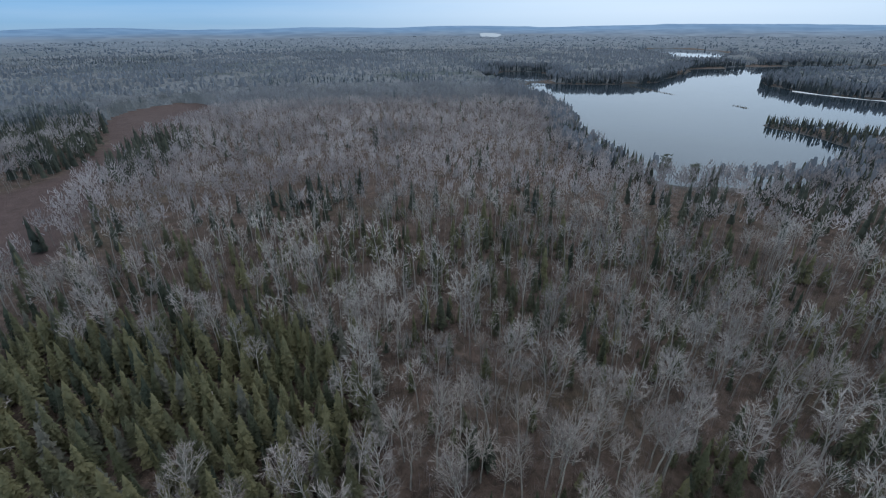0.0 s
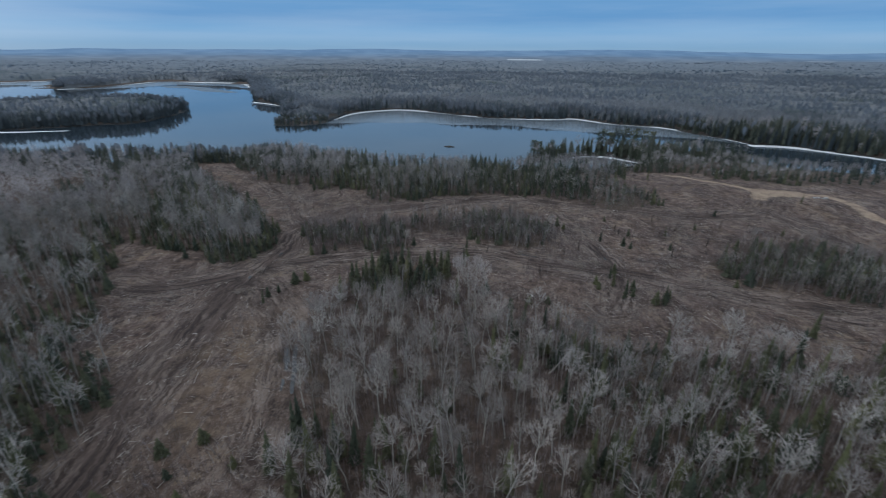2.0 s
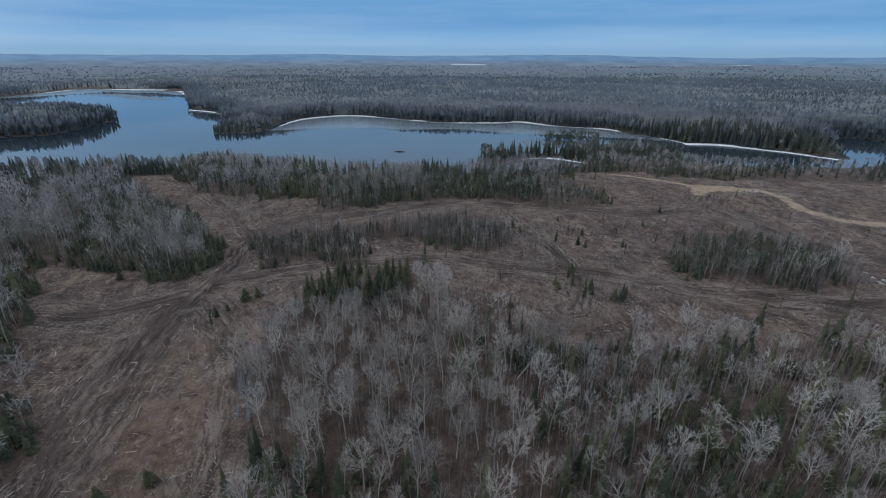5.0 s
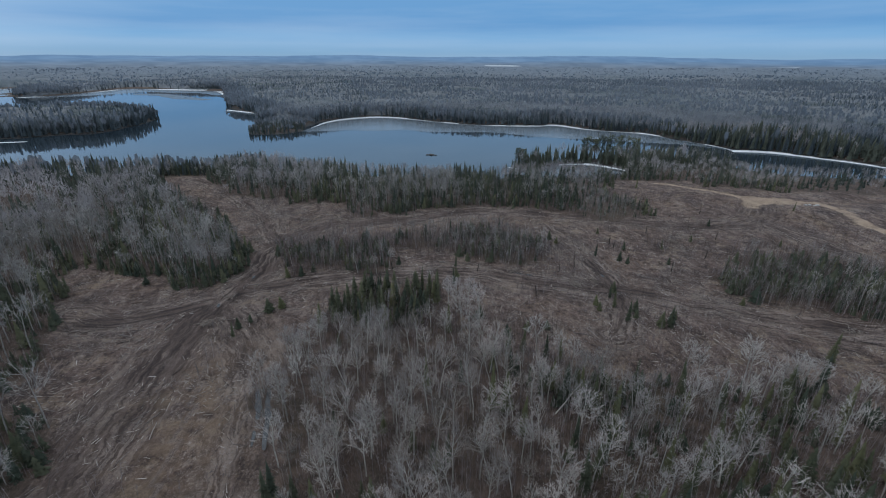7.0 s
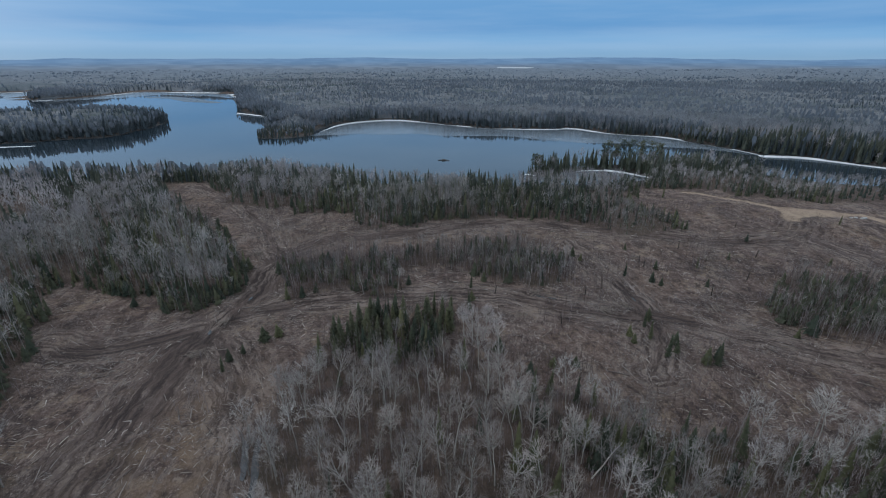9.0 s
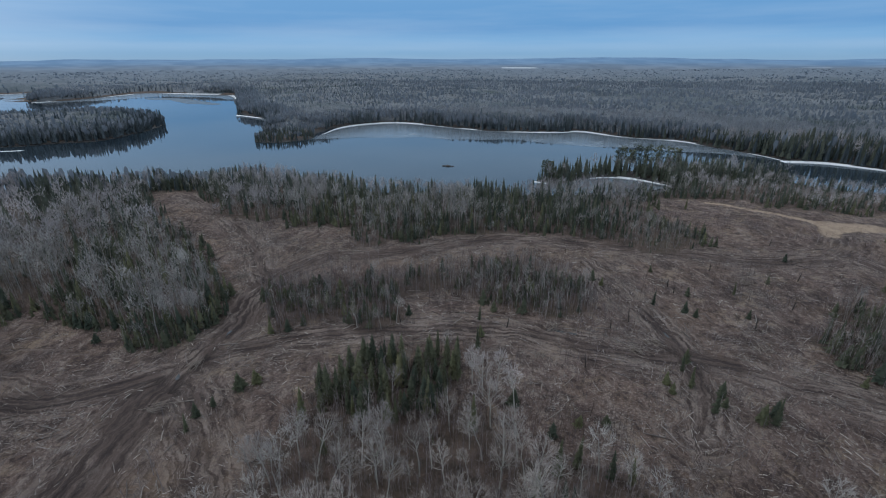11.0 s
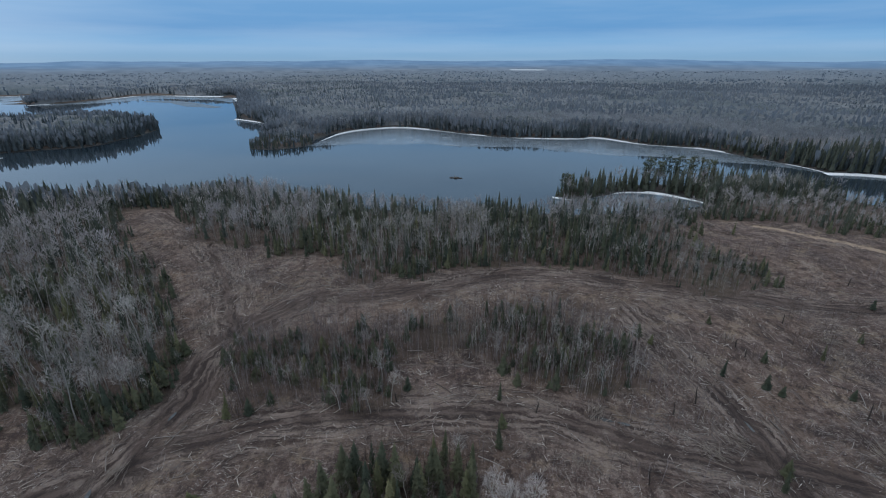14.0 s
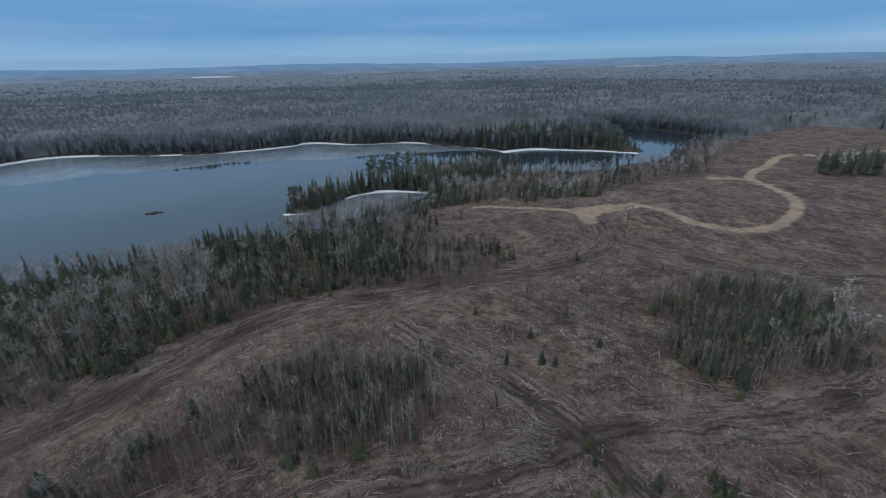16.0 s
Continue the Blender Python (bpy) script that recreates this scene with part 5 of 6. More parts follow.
    massed("close_set_spruces", [merged(*reversed(spruce(560 + k, 11.5, whorls=7, arms=4, girth=0.17, blades=1))) for k in range(6)], rng.integers(0, 6, s.sum()), x[s], y[s], z[s], turn[s],
           tall[s] * rng.uniform(0.5, 1.0, s.sum()), tone[s] * 0.4, [NEEDLE_ALL, SPRUCE_BARK], "close-set dark spruces of the lakeside belt", "trees")
    # slender poles in the stands left on the felling
    x, y = scatter(rng, -60, 155, 112, 190, 1.45)
    ok = ((signed(R["mid"], x, y, 60) > -1) | (signed(R["eaststand"], x, y, 60) > -1)) & (rng.random(len(x)) < (0.35 + 0.6 * value_noise(x, y, 9, 66)) * np.where(x < -4, 0.22, np.where(signed(R["eaststand"], x, y, 60) > 5, 0.4, 0.85)))
    x, y = x[ok], y[ok]
    n = len(x)
    massed("slender_poles", [sapling(680 + k, 7.0 + 0.4 * k, k % 2) for k in range(6)], rng.integers(0, 6, n), x, y, ground_height(x, y), rng.uniform(0, 6.28, n), rng.uniform(0.6, 1.15, n),
           np.clip(rng.normal(0.2, 0.25, n), 0, 1), [BRUSH, TWIG_ALL], "slender leafless poles of a small stand in the felling", "saplings")
    # low bushy spruces and thick brush crowding those stands
    x, y = scatter(rng, -135, 155, 40, 190, 2.0)
    inside = np.maximum(signed(R["mid"], x, y, 60), signed(R["eaststand"], x, y, 60))
    free = open_ground(x, y)
    under = (x > 22) & (y < 122) & (free < -1) | (x < -50) & (y < 152) & (free < 0.5) & (free > -15)
    ok = ((inside > -1.5) | under) & (rng.random(len(x)) < (0.04 + 0.42 * ease(value_noise(x, y, 13, 67), 0.45, 0.65)) * np.where(inside > -1.5, 0.75, 1.0) + 0.2 * (x < -50) * (y < 152) + 0.45 * (signed(R["eaststand"], x, y, 60) > 4))
    x, y = x[ok], y[ok]
    n = len(x)
    massed("bushy_spruces", [merged(*reversed(spruce(570 + k, 7.0, whorls=8, arms=6, girth=0.30 + 0.05 * (k % 3), blades=1))) for k in range(6)], rng.integers(0, 6, n), x, y,
           ground_height(x, y) - 0.1, rng.uniform(0, 6.28, n), rng.uniform(0.3, 0.75, n) * np.where((x > 60) & (y > 125), 1.35, 1.0), np.clip(rng.normal(0.15, 0.13, n), 0, 1), [NEEDLE_ALL, SPRUCE_BARK],
           "low bushy dark green spruces of a small stand", "trees")
    x, y = scatter(rng, -60, 152, 108, 190, 1.0)
    inside = np.maximum(np.maximum(signed(R["mid"], x, y, 60), signed(R["eaststand"], x, y, 60)), signed(R["clump"], x, y, 60) + 3)
    inside = np.where(((x - 2) / 32) ** 2 + ((y - 113) / 10) ** 2 < 1, 1.0, inside)
    ok = (inside > -3) & (rng.random(len(x)) < (0.45 + 0.6 * value_noise(x, y, 7, 76)) * (0.25 + 0.75 * ease(inside, -3, 4)))
    x, y = x[ok], y[ok]
    n = len(x)
    massed("stand_brush", [sapling(790 + k, 1.8 + 0.45 * k, 0, 13, 0.07) for k in range(6)], rng.integers(0, 6, n), x, y, ground_height(x, y), rng.uniform(0, 6.28, n), rng.uniform(0.6, 1.25, n),
           np.clip(rng.normal(0.12, 0.18, n), 0, 1), [BRUSH], "dark dense leafless brush filling a small stand", "brush")
    x, y = scatter(rng, -66, -16, 22, 76, 1.25)
    d = lanes(x, y)[1]
    ok = (open_ground(x, y) > -2) & (rng.random(len(x)) < (0.15 + 0.85 * value_noise(x, y, 8, 77)) * (1 - ease(y, 58, 74))) & (np.abs(d) > 3)
    x, y = x[ok], y[ok]
    n = len(x)
    massed("shrub_growth", [sapling(830 + k, 2.0 + 0.5 * k, k % 2, 13, 0.06) for k in range(6)], rng.integers(0, 6, n), x, y, ground_height(x, y), rng.uniform(0, 6.28, n), rng.uniform(0.6, 1.2, n),
           np.clip(rng.normal(0.25, 0.22, n), 0, 1), [BRUSH, THICKET], "leafless shrubs growing up beside a machine track", "shrubs")
    x, y = scatter(rng, -150, 4, -95, 75, 3.6)
    ok = (open_ground(x, y) < -2) & (wet(x, y) < -6) & (signed(R["wood"], x, y, 60) < 0) & (np.hypot(x, y) > 30) & (rng.random(len(x)) < 0.65 * ease(value_noise(x, y, 19, 78) * 0.7 + value_noise(x, y, 7, 79) * 0.3, 0.46, 0.66))
    x, y = x[ok], y[ok]
    n = len(x)
    massed("understorey_spruces", [merged(*reversed(spruce(850 + k, 7.0, whorls=12, arms=6, girth=0.20 + 0.03 * (k % 3), blades=1))) for k in range(5)], rng.integers(0, 5, n), x, y,
           ground_height(x, y) - 0.1, rng.uniform(0, 6.28, n), rng.uniform(0.35, 1.0, n), np.clip(rng.normal(0.40, 0.25, n), 0, 1), [NEEDLE_ALL, SPRUCE_BARK], "olive-green young spruces under bare aspens", "trees")
    # brushy skirts along the edges of the woods round the felling
    x, y = scatter(rng, -175, 320, 125, 300, 1.35)
    free = open_ground(x, y)
    apart = np.maximum(signed(R["mid"], x, y, 60), signed(R["eaststand"], x, y, 60)) < -6
    ok = (free > -7) & (free < 2.2) & apart & ((y > 190) | (x < -50)) & (wet(x, y) < -3) & (sandy(x, y) < 0.1) & (lanes(x, y)[0] < 0.3) & (from_way(x, y) < 230)
    ok &= rng.random(len(x)) < (0.25 + 0.75 * value_noise(x, y, 8, 73)) * np.where(free > 0, 0.5, 1.0)
    x, y, free = x[ok], y[ok], free[ok]
    n = len(x)
    massed("edge_brush", [sapling(760 + k, 2.6 + 0.5 * k, k % 2, 11, 0.075) for k in range(6)], rng.integers(0, 6, n), x, y, ground_height(x, y), rng.uniform(0, 6.28, n),
           rng.uniform(0.55, 1.0, n) * (0.6 + 0.6 * ease(-free, -2, 5)), np.clip(rng.normal(0.25, 0.25, n), 0, 1), [THICKET, BRUSH], "brushy leafless growth along a wood's edge", "brush")
    some = rng.random(n) < 0.30 * ease(value_noise(x, y, 15, 74), 0.35, 0.6)
    x, y, n = x[some], y[some], int(some.sum())
    massed("edge_spruces", [merged(*reversed(spruce(770 + k, 7.0, whorls=9, arms=6, girth=0.22 + 0.03 * (k % 3), blades=1))) for k in range(5)], rng.integers(0, 5, n), x, y,
           ground_height(x, y) - 0.1, rng.uniform(0, 6.28, n), rng.uniform(0.3, 0.9, n), np.clip(rng.normal(0.3, 0.2, n), 0, 1), [NEEDLE_ALL, SPRUCE_BARK], "young dark green spruces along a wood's edge", "trees")
    # close-set young spruces of the conifer wood and of the clump in the felling
    x, y = scatter(rng, -75, 10, -135, -20, 3.3)
    u, v = scatter(rng, -30, 6, 111, 138, 2.6)
    ok, ok2 = (signed(R["wood"], x, y, 60) > -3) & (rng.random(len(x)) < 0.8), (signed(R["clump"], u, v, 60) > -1) & (rng.random(len(u)) < 0.55)
    a = np.concatenate([x[ok], u[ok2]])
    b = np.concatenate([y[ok], v[ok2]])
    size = np.concatenate([rng.uniform(0.5, 1.0, ok.sum()), rng.uniform(0.45, 0.86, ok2.sum())])
    n = len(a)
    kinds = [merged(*reversed(spruce(660 + k, 11.5, whorls=20, arms=9, girth=0.175 + 0.012 * k, blades=1))) for k in range(5)]
    massed("young_spruces", kinds, rng.integers(0, 5, n), a, b, ground_height(a, b), rng.uniform(0, 6.28, n), size, np.clip(rng.normal(0.85, 0.22, n) - 0.55 * (b > 0), 0, 1), [NEEDLE_ALL, SPRUCE_BARK],
           "close-set olive-green young spruces", "trees")
    x, y = scatter(rng, -80, 10, -135, -20, 8.0)
    ok = (signed(R["wood"], x, y, 60) > -6) & (rng.random(len(x)) < 0.7)
    x, y = x[ok], y[ok]
    n = len(x)
    massed("lichened_spruces", kinds, rng.integers(0, 5, n), x, y, ground_height(x, y), rng.uniform(0, 6.28, n), rng.uniform(0.65, 1.0, n), rng.random(n), [GREY_NEEDLE, SPRUCE_BARK],
           "grey lichen-hung spruces among greener ones", "trees")


build_woods()
build_saplings()


# ---- things of the cut-over land and the lake ----
LITTER = np.random.default_rng(11)
# pools in the machine tracks: x, y, half length, half width, turn
PUDDLES = ((27, 146.5, 1.6, 0.45, -0.25), (30.5, 145.6, 1.2, 0.4, -0.3), (25, 147.2, 0.9, 0.3, -0.1), (-58, 146, 1.3, 0.35, 1.5), (-61.5, 128, 1.2, 0.35, 1.9), (54.5, 146, 1.5, 0.3, -1.45))


def part(name, me_or_shape, material, parent, label=""):
    v, t, _ = me_or_shape.arrays()
    ob = mesh_object(name, v, t, [material], parent=parent)
    return tagged(ob, label) if label else ob


def brush_clump(seed, stems=9, height=1.5, spread=0.7, width=0.05):
    rng = np.random.default_rng(seed)
    s = Shape()
    for _ in range(stems):
        a = np.array([*rng.normal(0, spread, 2), -0.05])
        b = a + np.array([*rng.normal(0, 0.3 * height, 2), height * rng.uniform(0.5, 1.15)])
        sliver(s, a, b, width, rng)
        m = a + (b - a) * rng.uniform(0.3, 0.7)
        sliver(s, m, m + np.array([*rng.normal(0, 0.35 * height, 2), height * rng.uniform(0.1, 0.4)]), width * 0.8, rng)
    return s


def lying_stick(seed, length=1.0, radius=0.05):
    rng = np.random.default_rng(seed)
    s = Shape()
    limb(s, [(-length / 2, 0, radius), (rng.uniform(-0.1, 0.1), rng.normal(0, 0.03), radius * 1.6), (length / 2, rng.normal(0, 0.04), radius * 0.8)], [radius, radius * 0.9, radius * 0.5], 3)
    return s


def lie_of(x, y):
    """The way in which slash lies: along the machine tracks beside them, drifting elsewhere."""
    l0, lx, ly = lanes(x, y)[1], lanes(x + 0.4, y)[1], lanes(x, y + 0.4)[1]
    return np.where(np.abs(l0) < 13, np.arctan2(ly - l0, lx - l0) + math.pi / 2, value_noise(x, y, 40, 56) * 6.28)


def build_litter():
    rng = LITTER
    # low dead brush on the cut-over land and under the near trees
    x, y = scatter(rng, -135, 300, 20, 300, 2.3)
    free = open_ground(x, y)
    worn, _, _ = lanes(x, y)
    thick = ease(value_noise(x, y, 18, 51) * 0.6 + value_noise(x, y, 6, 52) * 0.4, 0.42, 0.68)
    ok = (wet(x, y) < -3) & (rng.random(len(x)) < thick * np.where(free > 0, 0.75, 1.0)) & (worn < 0.35) & (sandy(x, y) < 0.3) & (from_way(x, y) < 230)
    x, y = x[ok], y[ok]
    n = len(x)
    massed("dead_brush", [brush_clump(60 + k, 8, 1.0 + 0.25 * k) for k in range(6)], rng.integers(0, 6, n), x, y, ground_height(x, y), rng.uniform(0, 6.28, n),
           rng.uniform(0.5, 1.2, n), np.clip(rng.normal(0.4, 0.25, n), 0, 1), [BRUSH], "low reddish-brown dead brush over the cut-over land", "brush")
    # undergrowth of the wood that the flight starts over
    x, y = scatter(rng, -170, 110, -150, 150, 2.3)
    ok = (open_ground(x, y) < 0) & (np.hypot(x, y) < 165) & seen_side(x, y) & (rng.random(len(x)) < 0.4 + 0.6 * value_noise(x, y, 15, 53))
    x, y = x[ok], y[ok]
    n = len(x)
    massed("undergrowth", [brush_clump(80 + k, 6, 2.4 + 0.4 * k, 0.6, 0.07) for k in range(5)], rng.integers(0, 5, n), x, y, ground_height(x, y), rng.uniform(0, 6.28, n),
           rng.uniform(0.6, 1.5, n), np.clip(rng.normal(0.35, 0.25, n), 0, 1), [BRUSH], "thin leafless saplings and shrubs on the forest floor", "undergrowth")
    # slash: sticks and tops left lying
    x, y = scatter(rng, -130, 300, 22, 290, 1.5)
    worn, lane, _ = lanes(x, y)
    thick = ease(value_noise(x, y, 14, 54) * 0.55 + value_noise(x, y, 5, 55) * 0.45, 0.40, 0.72)
    edge = ease(np.abs(lane), 1.5, 4) * (1 - ease(np.abs(lane), 5, 10))
    ok = (open_ground(x, y) > -1) & (sandy(x, y) < 0.3) & (rng.random(len(x)) < 0.012 + 0.40 * thick ** 2.2 + 0.24 * edge - 0.25 * (worn > 0.7) + 0.3 * ((x < -40) & (y > 165))) & (from_way(x, y) < 210)
    x, y = x[ok], y[ok]
    n = len(x)
    flow = lie_of(x, y) + rng.normal(0, 0.55, n)
    massed("slash_sticks", [lying_stick(90 + k, 1.1 + 0.65 * k, 0.035 + 0.013 * k) for k in range(5)], rng.choice(5, n, p=[0.3, 0.28, 0.22, 0.13, 0.07]), x, y, ground_height(x, y) + 0.03,
           flow, rng.uniform(0.6, 1.45, n), np.clip(rng.beta(0.9, 2.1, n), 0, 1), [STICK], "pale broken branches and slash lying on the cut-over land", "slash")
    # short barkless pieces, thrown together in places
    rng = np.random.default_rng(88)
    x, y = scatter(rng, -110, 200, 40, 270, 1.3)
    worn, lane, _ = lanes(x, y)
    knot = ease(value_noise(x, y, 9, 91) * 0.5 + value_noise(x, y, 3.2, 92) * 0.5, 0.56, 0.72)
    ok = (open_ground(x, y) > 0) & (sandy(x, y) < 0.2) & (worn < 0.7) & (rng.random(len(x)) < 0.008 + 0.55 * knot) & (from_way(x, y) < 165)
    x, y = x[ok], y[ok]
    n = len(x)
    massed("broken_wood", [lying_stick(120 + k, 0.55 + 0.24 * k, 0.042 + 0.006 * k) for k in range(5)], rng.integers(0, 5, n), x, y, ground_height(x, y) + 0.05,
           lie_of(x, y) + rng.normal(0, 0.8, n), rng.uniform(0.6, 1.4, n), rng.beta(1.0, 1.5, n), [PALE_WOOD], "short pale barkless pieces of wood strewn over the felling", "slash")


def build_chips():
    """Small broken pieces strewn over the felling, thickest beside the tracks."""
    rng = LITTER
    x, y = scatter(rng, -125, 230, 25, 285, 0.95)
    worn, lane, _ = lanes(x, y)
    thick = ease(value_noise(x, y, 16, 57) * 0.5 + value_noise(x, y, 4, 58) * 0.5, 0.38, 0.75)
    beside = 1 - ease(np.abs(np.abs(lane) - 3.5), 0.5, 4)
    ok = (open_ground(x, y) > -0.5) & (rng.random(len(x)) < 0.75 * thick + 0.3 * beside) & (sandy(x, y) < 0.2) & (from_way(x, y) < 170) & (worn < 0.6)
    x, y = x[ok], y[ok]
    n = len(x)
    kinds = []
    for k in range(8):
        s = Shape()
        for _ in range(3):
            a = np.array([*rng.normal(0, 0.45, 2), 0.05])
            t = rng.uniform(0, 6.28)
            l = rng.uniform(0.4, 1.5)
            w = np.array([-math.sin(t), math.cos(t), 0]) * rng.uniform(0.03, 0.07)
            b = a + np.array([math.cos(t) * l, math.sin(t) * l, rng.uniform(0.02, 0.25)])
            s.add([a - w, a + w, b], [(0, 1, 2)])
        kinds.append(s)
    massed("wood_chips", kinds, rng.integers(0, 8, n), x, y, ground_height(x, y) + 0.02, rng.uniform(0, 6.28, n), rng.uniform(0.7, 1.6, n), rng.beta(1.0, 1.9, n), [STICK],
           "small broken sticks and bark strewn over the felling", "slash")


def log_thing(x, y, z, turn, length, radius, tilt=0.0):
    s = Shape()
    k = np.linspace(-0.5, 0.5, 5)
    bow = 0.02 * length * (1 - (2 * k) ** 2)
    limb(s, np.stack([k * length, bow, k * 0 + radius * 0.9], 1), radius * (1.05 - 0.35 * (k + 0.5)), 8)
    log = new("log")
    log.matrix_basis = pose(x, y, z - 0.02, 0, tilt, turn)
    part("bark", s, LOG, log)
    for e, r in ((-0.5, radius * 1.05), (0.5, radius * 0.70)):
        a = np.arange(8) * math.pi / 4
        c = Shape()
        sgn = 1 if e > 0 else -1
        c.add(np.vstack([[e * length + sgn * 0.012, 0, radius * 0.9]] + [[e * length + sgn * 0.004, r * math.cos(t), radius * 0.9 + r * math.sin(t)] for t in a]),
              [(0, 1 + i, 1 + (i + 1) % 8) if sgn > 0 else (0, 1 + (i + 1) % 8, 1 + i) for i in range(8)])
        part("cut_end", c, CUTWOOD, log, "pale sawn end")
    return tagged(log, "pale weathered log lying on the cut-over ground", "log", group="logs left by the felling")


def slash_pile(x, y, seed, count=26, reach=3.0):
    rng = np.random.default_rng(seed)
    pile = new("slash_pile")
    pile.matrix_basis = pose(x, y, float(ground_height(np.array([x]), np.array([y]))[0]), 0, 0, rng.uniform(0, 360))
    for _ in range(count):
        s = Shape()
        l = rng.uniform(1.8, 5.0)
        way = turned((1, 0, 0), abs(rng.normal(0, 0.5)), rng.uniform(0, 6.28))
        way[2] *= 0.35
        c = np.array([*rng.normal(0, reach * 0.33, 2), rng.uniform(0.08, 0.55)])
        limb(s, [c - way * l / 2, c + rng.normal(0, 0.06, 3), c + way * l / 2], [0.055, 0.045, 0.015], 4)
        part("branch", s, LOG, pile)
    return tagged(pile, "tangled heap of pale cut branches beside a mud track", "slash pile", group="slash piles")


def dead_snag(x, y, height, seed):
    rng = np.random.default_rng(seed)
    snag = new("dead_snag")
    snag.matrix_basis = pose(x, y, float(ground_height(np.array([x]), np.array([y]))[0]) - 0.1, 0, 4, rng.uniform(0, 360))
    s = Shape()
    limb(s, [(0, 0, 0), (0.05, 0, height * 0.4), (0.16, 0.06, height * 0.75), (0.1, 0.12, height)], [0.17, 0.14, 0.10, 0.02], 6)
    part("stem", s, CHAR, snag)
    for k in range(5):
        b = Shape()
        z = height * rng.uniform(0.35, 0.85)
        a = rng.uniform(0, 6.28)
        limb(b, [(0.08, 0, z), (math.cos(a) * 0.7, math.sin(a) * 0.7, z + 0.5)], [0.05, 0.012], 3)
        part("dead_branch", b, CHAR, snag)
    return tagged(snag, "dark dead broken-topped tree stub on the cut-over land", "dead tree", group="standing dead stubs")


def leaning_trunk(x, y, length, turn, tilt, seed):
    """A dead birch leaning over or fallen among the spruces."""
    rng = np.random.default_rng(seed)
    tree = new("leaning_birch")
    tree.matrix_basis = pose(x, y, float(ground_height(np.array([x]), np.array([y]))[0]), 0, tilt, turn)
    s = Shape()
    limb(s, [(0, 0, -0.2), (0.1, 0.06, length * 0.35), (-0.08, 0.15, length * 0.7), (0.1, 0.05, length)], [0.16, 0.14, 0.10, 0.03], 6)
    part("trunk", s, BARK, tree)
    for _ in range(7):
        b = Shape()
        z, a = length * rng.uniform(0.5, 0.97), rng.uniform(0, 6.28)
        tip = np.array([math.cos(a) * 0.9, math.sin(a) * 0.9, z + rng.uniform(0.5, 1.2)])
        limb(b, [(0, 0.08, z), tip], [0.045, 0.012], 3)
        for _ in range(4):
            sliver(b, tip * 0.7 + np.array([0, 0, z * 0.3]), tip + rng.normal(0, 0.45, 3), 0.05, rng)
        part("branch", b, BIRCH_TWIG, tree)
    return tagged(tree, "dead white birch trunk leaning among spruces", "dead tree", group="leaning dead birches")


def boulder(x, y, size, seed, z=None, material=None, label="pale angular boulder lying on the cut-over ground", group="boulders"):
    rng = np.random.default_rng(seed)
    bm = bmesh.new()
    bmesh.ops.create_icosphere(bm, subdivisions=2, radius=size)
    for v in bm.verts:
        v.co *= 0.8 + 0.4 * noise.noise(v.co * (1.3 / size) + Vector((seed, 0, 0)))
        v.co.z *= 0.62
    me = bpy.data.meshes.new("boulder")
    bm.to_mesh(me)
    bm.free()
    me.materials.append(material or STONE)
    ob = new("boulder", me)
    g = float(ground_height(np.array([x]), np.array([y]))[0]) if z is None else z
    ob.matrix_basis = pose(x, y, g + size * 0.22, 0, 0, rng.uniform(0, 360))
    return tagged(ob, label, "boulder", group=group)


def puddle(outline, z_lift, name="puddle"):
    p = rounded(outline)
    c = p.mean(0)
    z = float(ground_height(np.array([c[0]]), np.array([c[1]]))[0]) + z_lift
    v = np.vstack([[[c[0], c[1], z]], np.column_stack([p, np.full(len(p), z)])])
    n = len(p)
    ob = mesh_object(name, v, [(0, 1 + i, 1 + (i + 1) % n) for i in range(n)], [PUDDLE])
    return tagged(ob, "water standing in a deep machine rut", "puddle", group="flooded ruts")


def reed_bar(a, b, seed, count=260):
    rng = np.random.default_rng(seed)
    s = Shape()
    a, b = np.array(a, float), np.array(b, float)
    for _ in range(count):
        p = a + (b - a) * rng.random() + rng.normal(0, 1.3, 2)
        q = np.array([*p, -0.05])
        sliver(s, q, q + np.array([*rng.normal(0, 0.25, 2), rng.uniform(0.5, 1.6)]), 0.30, rng)
    v, t, _ = s.arrays()
    ob = mesh_object("reed_bar", v, t, [REED])
    return tagged(ob, "narrow strip of dry reeds standing in the lake", "reeds", kind="stuff")


def lake_rock():
    rock = new("rock_islet")
    rock.matrix_basis = pose(-2, 360, 0)
    for k, (dx, dy, size) in enumerate(((0, 0, 2.4), (-3.0, 0.6, 1.5), (2.8, -0.4, 1.2))):
        bm = bmesh.new()
        bmesh.ops.create_icosphere(bm, subdivisions=2, radius=size)
        for v in bm.verts:
            v.co *= 0.8 + 0.4 * noise.noise(v.co * 0.6 + Vector((k * 3, 1, 0)))
            v.co.z *= 0.35
        me = bpy.data.meshes.new("stone")
        bm.to_mesh(me)
        bm.free()
        me.materials.append(CHAR)
        o = new("stone", me)
        o.location = (dx, dy, 0.1)
        o.parent = rock
    part("shrub", brush_clump(5, 30, 1.6, 1.2, 0.12), REED, rock, "dry brown shrub")
    tagged(rock, "small dark rock islet with a dry shrub in the lake", "islet")


